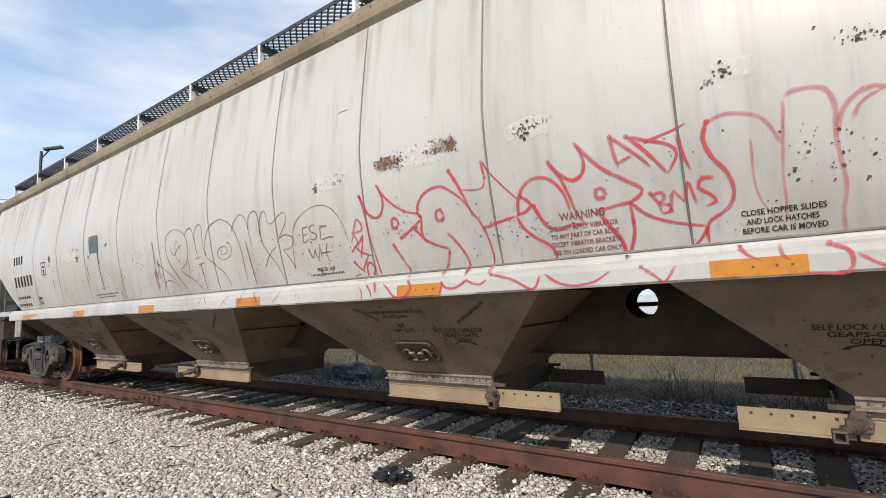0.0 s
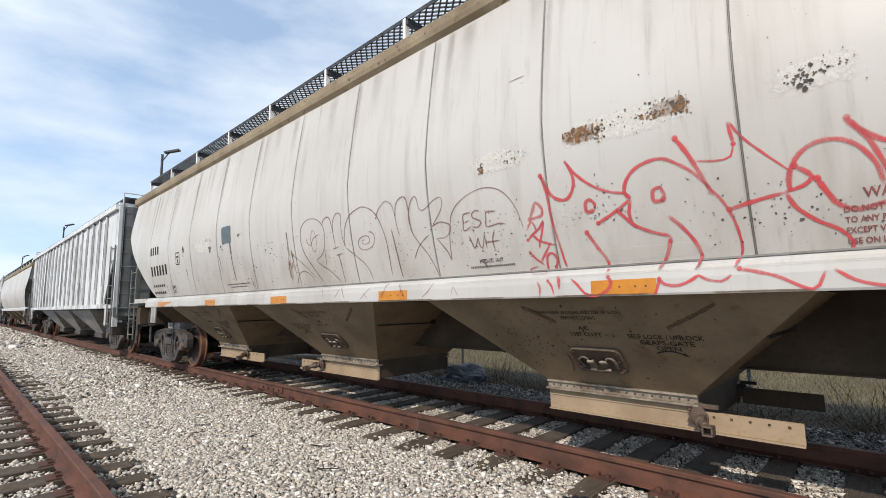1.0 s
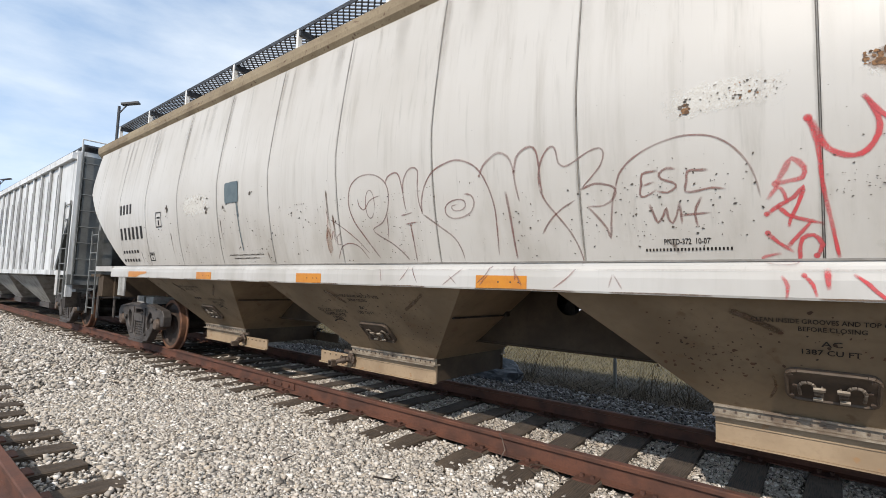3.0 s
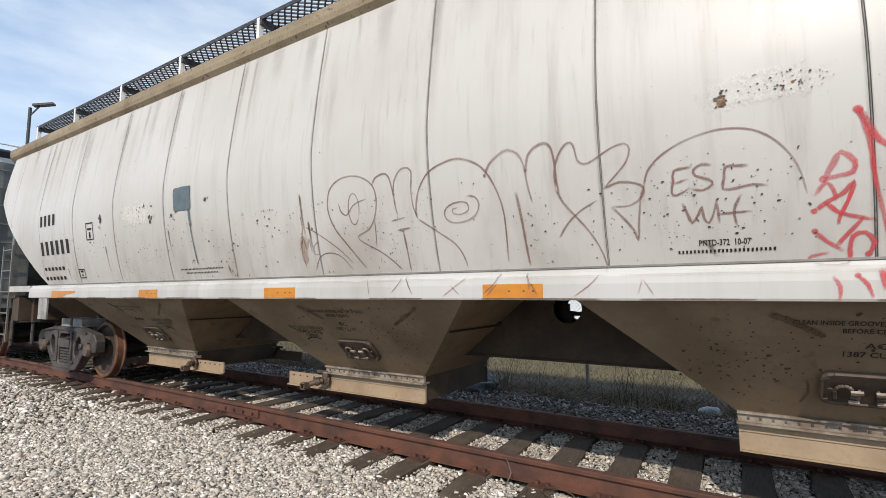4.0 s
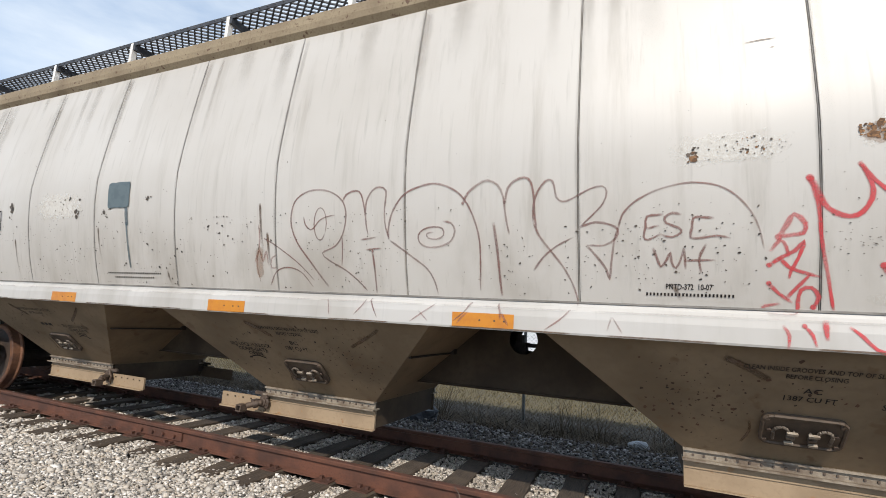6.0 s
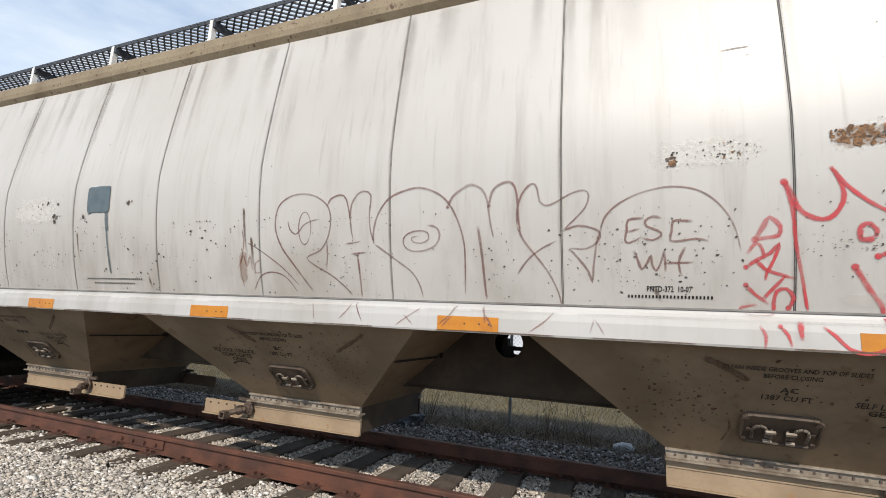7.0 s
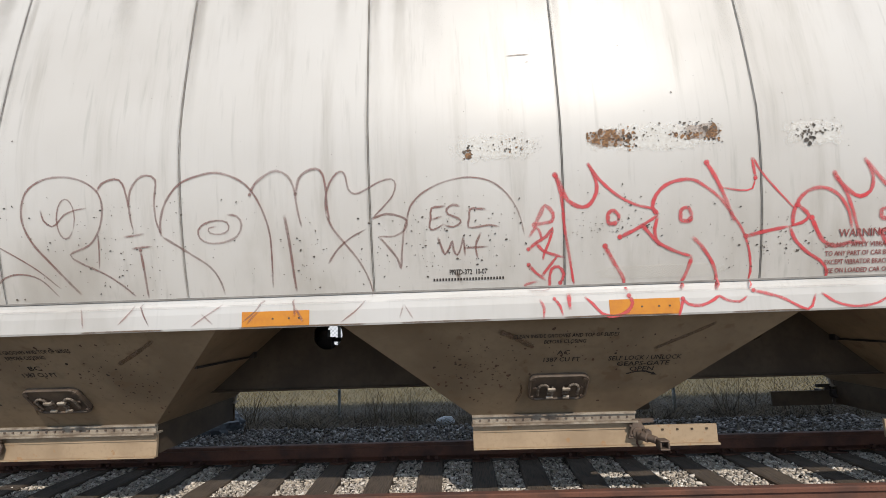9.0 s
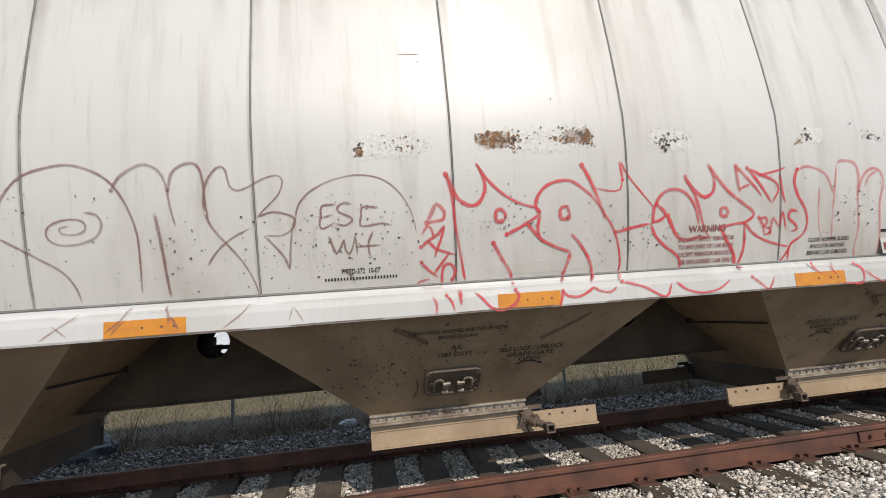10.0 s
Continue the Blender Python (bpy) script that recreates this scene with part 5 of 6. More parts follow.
stroke("brown", 0.018, [(-4.359, 2.216), (-4.316, 2.122), (-4.244, 2.028), (-4.173, 1.936), (-4.121, 1.845), (-4.088, 1.754), (-4.076, 1.679)], label="thin brown sprayed line")
stroke("brown", 0.018, [(-4.364, 1.901), (-4.295, 1.992), (-4.205, 2.064), (-4.100, 2.115)], label="thin brown sprayed line")
stroke("brown", 0.02, [(-4.066, 2.178), (-3.965, 2.206), (-3.878, 2.188), (-3.835, 2.159), (-3.846, 2.107), (-3.916, 2.063), (-4.022, 2.066)], label="thin brown sprayed line")
stroke("brown", 0.02, [(-4.022, 2.066), (-3.954, 1.986), (-3.903, 1.915), (-3.885, 1.855), (-3.875, 1.950), (-3.866, 2.020), (-3.853, 2.107), (-3.835, 2.159)], label="thin brown sprayed line")
stroke("brown", 0.016, [(-3.835, 2.159), (-3.809, 2.245), (-3.740, 2.321), (-3.623, 2.383), (-3.495, 2.415), (-3.402, 2.418), (-3.296, 2.394), (-3.209, 2.335), (-3.139, 2.244), (-3.098, 2.146), (-3.076, 2.034)], label="thin brown sprayed line")
stroke("brown", 0.02, [(-3.578, 2.240), (-3.669, 2.231), (-3.677, 2.170), (-3.688, 2.112), (-3.662, 2.094), (-3.590, 2.129)], label="thin brown sprayed line")
stroke("brown", 0.02, [(-3.677, 2.159), (-3.602, 2.177)], label="thin brown sprayed line")
stroke("brown", 0.02, [(-3.483, 2.235), (-3.530, 2.248), (-3.572, 2.223), (-3.563, 2.189), (-3.500, 2.162), (-3.485, 2.135), (-3.533, 2.107), (-3.590, 2.122)], label="thin brown sprayed line")
stroke("brown", 0.02, [(-3.315, 2.211), (-3.375, 2.217), (-3.421, 2.216), (-3.429, 2.160), (-3.436, 2.103), (-3.377, 2.101), (-3.302, 2.112), (-3.234, 2.097)], label="thin brown sprayed line")
stroke("brown", 0.02, [(-3.637, 2.049), (-3.616, 1.987), (-3.594, 1.936), (-3.561, 1.979), (-3.544, 2.020), (-3.536, 1.962), (-3.514, 1.928), (-3.488, 1.978), (-3.471, 2.045)], label="thin brown sprayed line")
stroke("brown", 0.02, [(-3.471, 2.045), (-3.466, 1.978), (-3.464, 1.918)], label="thin brown sprayed line")
stroke("brown", 0.02, [(-3.472, 1.971), (-3.395, 1.973), (-3.310, 1.975)], label="thin brown sprayed line")
stroke("brown", 0.02, [(-3.354, 2.068), (-3.385, 2.009), (-3.392, 1.960), (-3.380, 1.894)], label="thin brown sprayed line")
stroke("brown", 0.016, [(-6.657, 1.752), (-6.577, 1.869), (-6.452, 1.906), (-6.311, 1.868), (-6.196, 1.747)], label="thin brown sprayed line")
stroke("brown", 0.014, [(-6.701, 2.151), (-6.553, 2.078), (-6.331, 1.937), (-6.177, 1.801)], label="thin brown sprayed line")
stroke("redbrown", 0.014, [(-6.009, 1.665), (-5.990, 1.532)], label="thin red-brown sprayed line")
stroke("redbrown", 0.014, [(-5.642, 1.671), (-5.712, 1.592), (-5.760, 1.547)], label="thin red-brown sprayed line")
stroke("brown", 0.016, [(-5.618, 1.692), (-5.587, 1.607), (-5.547, 1.532)], label="thin brown sprayed line")
stroke("redbrown", 0.014, [(-5.056, 1.660), (-5.157, 1.597), (-5.268, 1.520)], label="thin red-brown sprayed line")
stroke("redbrown", 0.014, [(-5.203, 1.604), (-5.121, 1.529)], label="thin red-brown sprayed line")
stroke("brown", 0.016, [(-4.787, 1.688), (-4.848, 1.605), (-4.931, 1.539)], label="thin brown sprayed line")
stroke("redbrown", 0.014, [(-4.119, 1.656), (-4.192, 1.585), (-4.285, 1.519)], label="thin red-brown sprayed line")
stroke("redbrown", 0.014, [(-3.873, 1.622), (-3.901, 1.533)], label="thin red-brown sprayed line")
stroke("redbrown", 0.014, [(-3.869, 1.622), (-3.813, 1.526)], label="thin red-brown sprayed line")
stroke("redbrown", 0.022, [(-6.816, 1.941), (-6.753, 2.044), (-6.720, 1.950), (-6.679, 2.043), (-6.663, 1.916)], label="thin red-brown sprayed line")
stroke("redbrown", 0.018, [(-6.560, 2.008), (-6.624, 1.977), (-6.628, 1.902), (-6.567, 1.902)], label="thin red-brown sprayed line")
stroke("redbrown", 0.016, [(-6.756, 2.271), (-6.746, 2.129), (-6.790, 1.941), (-6.765, 1.775)], label="thin red-brown sprayed line")
stroke("redbrown", 0.02, [(-4.605, 1.691), (-4.587, 1.630), (-4.585, 1.565)], label="thin red-brown sprayed line")
stroke("redbrown", 0.02, [(-4.578, 1.619), (-4.553, 1.574), (-4.528, 1.529)], label="thin red-brown sprayed line")
stroke("redbrown", 0.018, [(-4.810, 1.614), (-4.859, 1.573), (-4.900, 1.524)], label="thin red-brown sprayed line")
stroke("red", 0.034, [(-3.01, 2.10), (-2.97, 2.17), (-2.94, 2.22), (-2.89, 2.17), (-2.90, 2.12), (-2.95, 2.11), (-3.01, 2.10)], label="bright red sprayed line")
stroke("red", 0.026, [(-3.050, 2.020), (-3.003, 2.083), (-2.974, 2.045), (-2.965, 1.990)], label="bright red sprayed line")
stroke("red", 0.026, [(-3.053, 1.948), (-2.995, 1.992), (-2.937, 2.025), (-2.894, 2.078), (-2.920, 1.988), (-2.952, 1.917), (-2.961, 1.874)], label="bright red sprayed line")
stroke("red", 0.026, [(-3.006, 1.992), (-2.959, 1.936), (-2.884, 1.907), (-2.816, 1.885)], label="bright red sprayed line")
stroke("red", 0.026, [(-3.053, 1.850), (-3.009, 1.800), (-2.942, 1.745)], label="bright red sprayed line")
stroke("red", 0.026, [(-2.972, 1.772), (-2.905, 1.853), (-2.857, 1.912)], label="bright red sprayed line")
stroke("red", 0.026, [(-2.850, 1.728), (-2.826, 1.782), (-2.860, 1.832), (-2.906, 1.816), (-2.919, 1.751), (-2.920, 1.707), (-2.966, 1.691), (-3.042, 1.696), (-3.076, 1.709), (-3.068, 1.727), (-2.996, 1.741)], label="bright red sprayed line")
stroke("red", 0.024, [(-2.998, 1.623), (-2.972, 1.566), (-2.982, 1.494)], label="bright red sprayed line")
stroke("red", 0.024, [(-2.904, 1.624), (-2.870, 1.577), (-2.856, 1.514)], label="bright red sprayed line")
stroke("red", 0.034, [(-2.81, 1.66), (-2.81, 1.55)], label="bright red sprayed line")
stroke("red", 0.036, [(-2.87, 2.41), (-2.84, 2.35), (-2.81, 2.27), (-2.76, 2.22), (-2.70, 2.20), (-2.65, 2.22), (-2.61, 2.29), (-2.61, 2.36), (-2.63, 2.42), (-2.66, 2.48)], label="bright red sprayed line")
stroke("red", 0.026, [(-2.661, 2.481), (-2.597, 2.379), (-2.485, 2.272), (-2.369, 2.205), (-2.249, 2.171), (-2.222, 2.136)], label="bright red sprayed line")
stroke("red", 0.026, [(-2.864, 2.404), (-2.833, 2.257), (-2.818, 2.075), (-2.789, 1.891), (-2.772, 1.779), (-2.761, 1.712)], label="bright red sprayed line")
stroke("red", 0.034, [(-2.48, 2.10), (-2.50, 2.09), (-2.52, 2.09), (-2.54, 2.10), (-2.54, 2.13), (-2.54, 2.15), (-2.52, 2.17), (-2.50, 2.17), (-2.48, 2.15), (-2.47, 2.13), (-2.48, 2.10)], label="bright red sprayed line")
stroke("red", 0.03, [(-2.466, 2.004), (-2.373, 2.045), (-2.292, 2.090), (-2.222, 2.132)], label="bright red sprayed line")
stroke("red", 0.03, [(-2.332, 2.084), (-2.273, 2.014), (-2.213, 1.955), (-2.110, 1.901), (-2.005, 1.865)], label="bright red sprayed line")
stroke("red", 0.034, [(-2.56, 1.95), (-2.50, 1.84), (-2.44, 1.74), (-2.44, 1.66)], label="bright red sprayed line")
stroke("red", 0.03, [(-2.222, 2.125), (-2.257, 2.182), (-2.234, 2.257), (-2.171, 2.319), (-2.080, 2.347), (-1.997, 2.345), (-1.916, 2.296), (-1.834, 2.225), (-1.760, 2.126)], label="bright red sprayed line")
stroke("red", 0.022, [(-1.760, 2.126), (-1.696, 2.027), (-1.651, 1.909), (-1.633, 1.752), (-1.676, 1.643)], label="bright red sprayed line")
stroke("red", 0.03, [(-2.222, 2.125), (-2.244, 2.050), (-2.233, 1.975), (-2.204, 1.936)], label="bright red sprayed line")
stroke("red", 0.034, [(-2.02, 2.10), (-2.03, 2.09), (-2.06, 2.09), (-2.08, 2.10), (-2.08, 2.13), (-2.08, 2.15), (-2.06, 2.17), (-2.03, 2.17), (-2.02, 2.15), (-2.01, 2.12), (-2.02, 2.10)], label="bright red sprayed line")
stroke("red", 0.03, [(-2.005, 1.865), (-2.025, 1.805), (-2.053, 1.737), (-2.100, 1.658)], label="bright red sprayed line")
stroke("red", 0.026, [(-2.095, 1.599), (-2.109, 1.543), (-2.132, 1.487)], label="bright red sprayed line")
stroke("red", 0.03, [(-2.006, 1.991), (-1.943, 1.923), (-1.877, 1.823), (-1.848, 1.725), (-1.885, 1.644)], label="bright red sprayed line")
stroke("red", 0.034, [(-1.91, 2.45), (-1.85, 2.34), (-1.79, 2.20), (-1.74, 2.07)], label="bright red sprayed line")
stroke("red", 0.016, [(-1.811, 2.289), (-1.706, 2.267), (-1.628, 2.276), (-1.608, 2.354)], label="bright red sprayed line")
stroke("red", 0.026, [(-1.608, 2.342), (-1.618, 2.413), (-1.627, 2.472)], label="bright red sprayed line")
stroke("red", 0.018, [(-1.618, 2.472), (-1.572, 2.380), (-1.468, 2.252), (-1.359, 2.131)], label="bright red sprayed line")
stroke("red", 0.028, [(-2.431, 1.630), (-2.412, 1.583), (-2.449, 1.529), (-2.530, 1.501), (-2.607, 1.521), (-2.659, 1.581), (-2.713, 1.633)], label="bright red sprayed line")
stroke("red", 0.026, [(-2.106, 1.608), (-2.062, 1.562), (-1.980, 1.553), (-1.901, 1.586), (-1.868, 1.608), (-1.821, 1.581), (-1.746, 1.568), (-1.690, 1.604)], label="bright red sprayed line")
stroke("red", 0.032, [(-1.67, 1.98), (-1.53, 2.01), (-1.40, 2.03)], label="bright red sprayed line")
stroke("red", 0.032, [(-1.38, 2.03), (-1.37, 2.13), (-1.32, 2.22), (-1.25, 2.26), (-1.17, 2.26), (-1.09, 2.21), (-1.03, 2.11), (-1.01, 2.00)], label="bright red sprayed line")
stroke("red", 0.03, [(-1.346, 2.162), (-1.279, 2.096), (-1.323, 2.051), (-1.403, 2.034)], label="bright red sprayed line")
stroke("red", 0.028, [(-1.395, 2.034), (-1.366, 1.954), (-1.287, 1.871), (-1.192, 1.807), (-1.151, 1.745), (-1.161, 1.697)], label="bright red sprayed line")
stroke("red", 0.034, [(-1.26, 2.08), (-1.22, 1.99), (-1.18, 1.93), (-1.11, 1.90), (-1.01, 1.92), (-0.92, 1.91)], label="bright red sprayed line")
stroke("red", 0.034, [(-1.12, 2.35), (-1.08, 2.29), (-1.02, 2.23), (-0.96, 2.20), (-0.90, 2.23), (-0.88, 2.29), (-0.89, 2.36), (-0.93, 2.44)], label="bright red sprayed line")
stroke("red", 0.03, [(-1.116, 2.353), (-1.051, 2.239), (-1.006, 2.118), (-0.971, 1.996), (-0.921, 1.906)], label="bright red sprayed line")
stroke("red", 0.032, [(-0.93, 2.44), (-0.85, 2.33), (-0.76, 2.23), (-0.65, 2.15), (-0.55, 2.07), (-0.62, 2.01), (-0.71, 2.00), (-0.83, 1.98)], label="bright red sprayed line")
stroke("red", 0.034, [(-0.83, 1.98), (-0.78, 1.89), (-0.71, 1.78), (-0.69, 1.68), (-0.63, 1.82), (-0.63, 2.00)], label="bright red sprayed line")
stroke("red", 0.034, [(-0.77, 2.07), (-0.79, 2.06), (-0.81, 2.06), (-0.83, 2.07), (-0.83, 2.09), (-0.83, 2.11), (-0.81, 2.12), (-0.79, 2.12), (-0.78, 2.11), (-0.77, 2.09), (-0.77, 2.07)], label="bright red sprayed line")
stroke("red", 0.026, [(-0.627, 2.002), (-0.540, 1.917), (-0.413, 1.857), (-0.234, 1.811)], label="bright red sprayed line")
stroke("red", 0.034, [(-0.70, 2.42), (-0.69, 2.33), (-0.67, 2.22)], label="bright red sprayed line")
stroke("red", 0.028, [(-0.700, 2.421), (-0.618, 2.341), (-0.525, 2.244), (-0.487, 2.189)], label="bright red sprayed line")
stroke("red", 0.026, [(-0.678, 2.248), (-0.630, 2.267), (-0.582, 2.282)], label="bright red sprayed line")
stroke("red", 0.03, [(-0.606, 2.402), (-0.547, 2.339), (-0.486, 2.263), (-0.399, 2.137)], label="bright red sprayed line")
stroke("red", 0.026, [(-0.606, 2.402), (-0.498, 2.354), (-0.378, 2.302), (-0.340, 2.238), (-0.399, 2.137)], label="bright red sprayed line")
stroke("red", 0.022, [(-0.498, 2.346), (-0.351, 2.376), (-0.276, 2.399)], label="bright red sprayed line")
stroke("red", 0.026, [(-0.327, 2.350), (-0.306, 2.217), (-0.280, 2.133)], label="bright red sprayed line")
stroke("red", 0.028, [(-0.508, 2.038), (-0.471, 1.975), (-0.457, 1.913)], label="bright red sprayed line")
stroke("red", 0.028, [(-0.507, 2.026), (-0.449, 2.036), (-0.437, 1.994), (-0.471, 1.975), (-0.410, 1.952), (-0.418, 1.919), (-0.467, 1.913)], label="bright red sprayed line")
stroke("red", 0.028, [(-0.408, 1.923), (-0.385, 2.033), (-0.333, 1.969), (-0.303, 2.072), (-0.271, 1.934)], label="bright red sprayed line")
stroke("red", 0.028, [(-0.169, 2.067), (-0.229, 2.081), (-0.252, 2.028), (-0.199, 1.985), (-0.171, 1.942), (-0.230, 1.923)], label="bright red sprayed line")
stroke("red", 0.03, [(-0.173, 2.380), (-0.201, 2.297), (-0.172, 2.192), (-0.104, 2.085), (-0.083, 1.980), (-0.117, 1.898), (-0.212, 1.839), (-0.233, 1.799), (-0.275, 1.738), (-0.329, 1.691)], label="bright red sprayed line")
stroke("red", 0.024, [(-0.234, 1.811), (-0.236, 1.707)], label="bright red sprayed line")
stroke("red", 0.026, [(0.293, 1.653), (0.370, 1.600), (0.348, 1.501), (0.168, 1.512)], label="bright red sprayed line")
stroke("red", 0.022, [(0.395, 1.594), (0.462, 1.537), (0.556, 1.487)], label="bright red sprayed line")
stroke("red", 0.026, [(-1.651, 1.637), (-1.484, 1.586), (-1.328, 1.508), (-1.268, 1.604)], label="bright red sprayed line")
stroke("red", 0.022, [(-1.236, 1.610), (-1.155, 1.548), (-1.046, 1.517), (-0.905, 1.532), (-0.792, 1.595)], label="bright red sprayed line")
stroke("red", 0.026, [(-0.609, 1.604), (-0.526, 1.536), (-0.484, 1.504), (-0.417, 1.596)], label="bright red sprayed line")
stroke("red", 0.024, [(0.087, 1.682), (0.097, 1.612), (0.130, 1.575)], label="bright red sprayed line")
stroke("red", 0.022, [(-0.088, 1.675), (-0.062, 1.630), (0.004, 1.583)], label="bright red sprayed line")
stroke("faintred", 0.031, [(-0.17, 2.38), (-0.08, 2.40), (0.05, 2.36), (0.11, 2.29), (0.15, 2.18)], label="faded red sprayed line")
stroke("faintred", 0.0186, [(0.020, 2.249), (0.015, 2.039), (0.035, 1.912), (0.099, 1.803)], label="faded red sprayed line")
stroke("faintred", 0.02232, [(0.178, 2.406), (0.158, 2.202), (0.143, 2.034), (0.143, 1.865), (0.128, 1.780)], label="faded red sprayed line")
stroke("faintred", 0.031, [(0.18, 2.42), (0.23, 2.44), (0.34, 2.42), (0.38, 2.32), (0.37, 2.17), (0.39, 1.94), (0.37, 1.81), (0.37, 1.70)], label="faded red sprayed line")
stroke("faintred", 0.031, [(0.37, 2.17), (0.41, 2.30), (0.49, 2.37), (0.57, 2.36), (0.61, 2.27), (0.58, 2.10), (0.60, 1.84), (0.59, 1.71)], label="faded red sprayed line")
stroke("faintred", 0.0248, [(0.436, 2.229), (0.468, 2.302), (0.522, 2.340), (0.567, 2.354)], label="faded red sprayed line")


def ragged(name, base, other, amp, size, strength=1.0, soft=0.07):
    """Flaked or stained paint with a ragged outline."""
    k = Mat(name, 0.8)
    n = k.noise(size, 6, None, 0.7)
    k.color(k.mix(k.ramp(k.noise(size * 1.7, 5), 0.4, 0.6), base, other))
    v = k.math("ADD", k.attr("fall"), k.math("MULTIPLY", k.math("SUBTRACT", n, 0.5), amp))
    return k.alpha(k.math("MULTIPLY", k.ramp(v, 0.49 - soft, 0.49 + soft), strength)).m


def chip_paint(name, a, b):
    """Bare metal or primer where paint has flaked off, each chip a little different."""
    k = Mat(name, 0.8)
    return k.color(k.mix(k.island(), a, b)).m


DARK_CHIP = chip_paint("dark_paint_chip", (0.022, 0.019, 0.017), (0.12, 0.095, 0.075))
RUST_CHIP = chip_paint("rusty_paint_chip", (0.06, 0.032, 0.018), (0.29, 0.15, 0.065))
BROWN_CHIP = chip_paint("brown_paint_chip", (0.028, 0.018, 0.012), (0.11, 0.055, 0.03))
CHIP_SEED = [100]


def chip_field(mat, n, x0, x1, z0, z1, size, label, put=on_side, even=False, tall=0.75, clumps=0):
    """Small ragged chips in the paint, denser towards the middle of the stretch."""
    CHIP_SEED[0] += 1
    rng = np.random.default_rng(CHIP_SEED[0])
    if even:
        x, z = rng.uniform(x0, x1, n), rng.uniform(z0, z1, n)
    else:
        x = np.clip(rng.normal((x0 + x1) / 2, (x1 - x0) / 4, n), x0, x1)
        z = np.clip(rng.normal((z0 + z1) / 2, (z1 - z0) / 4, n), z0, z1)
    if clumps:
        cx, cz, pick = rng.uniform(x0, x1, clumps), rng.uniform(z0, z1, clumps), rng.integers(0, clumps, n)
        x, z = np.clip(cx[pick] + rng.normal(0, 0.10, n), x0, x1), np.clip(cz[pick] + rng.normal(0, 0.07, n), z0, z1)
    verts, faces = [], []
    lift = 0.009 + 0.0004 * (CHIP_SEED[0] % 8)
    for px, pz in zip(x, z):
        r = size * min(2.6, rng.lognormal(0, 0.5))
        k_ = int(rng.integers(5, 8))
        turn, b0 = rng.normal(0, 0.5), len(verts)
        for j in range(k_):
            a, q = 2 * math.pi * j / k_, r * rng.uniform(0.5, 1.25)
            u, v = q * math.cos(a), q * math.sin(a) * tall
            verts.append(put(float(px + u * math.cos(turn) - v * math.sin(turn)), float(pz + u * math.sin(turn) + v * math.cos(turn)), lift))
        faces.append(tuple(range(b0, b0 + k_)))
    tagged(link_mesh("chipped_paint", verts, faces, mat, label), kind="stuff")


CHALK = ragged("chalky_flaked_paint", (0.80, 0.775, 0.72), (0.72, 0.69, 0.63), 2.0, 17, 0.5, 0.30)
RUSTFILM = ragged("thin_rust_film", (0.26, 0.13, 0.06), (0.18, 0.09, 0.045), 1.6, 12, 0.3)
TEALP = ragged("slate_blue_patch", (0.082, 0.112, 0.126), (0.10, 0.132, 0.146), 0.7, 9)
SMEAR = ragged("pale_smear", (0.66, 0.62, 0.55), (0.6, 0.57, 0.5), 0.5, 5, 0.15)


def patch(name, mat, x0, x1, z0, z1, lift, label, power=2.0, put=on_side):
    verts, faces, fall, n, m = [], [], [], 12, 8
    for j in range(m + 1):
        for i in range(n + 1):
            u, v = 2 * i / n - 1, 2 * j / m - 1
            verts.append(put(x0 + (x1 - x0) * i / n, z0 + (z1 - z0) * j / m, lift))
            fall.append(max(0.0, 1 - abs(u) ** power) * max(0.0, 1 - abs(v) ** power))
    for j in range(m):
        for i in range(n):
            a = j * (n + 1) + i
            faces.append((a, a + 1, a + n + 2, a + n + 1))
    return link_mesh(name, verts, faces, mat, label, fall)


CH, FL, RU = "chalky white flaked paint patch", "dark flecks where paint has chipped", "orange-brown rust patch"
patch("flaked_patch", CHALK, -3.58, -2.93, 2.50, 2.71, 0.0025, CH)
patch("flaked_patch", CHALK, -2.68, -1.76, 2.52, 2.73, 0.0025, CH)
patch("flaked_patch", CHALK, -1.44, -0.99, 2.51, 2.71, 0.0025, CH)
patch("flaked_patch", CHALK, -0.14, 0.12, 2.56, 2.71, 0.0025, CH)
patch("flaked_patch", CHALK, -10.2, -9.25, 2.38, 2.72, 0.0025, CH)
patch("rust_patch", RUSTFILM, -2.68, -2.38, 2.55, 2.71, 0.0085, "thin rust film", 2.0)
patch("rust_patch", RUSTFILM, -2.06, -1.78, 2.58, 2.72, 0.0085, "thin rust film", 2.0)
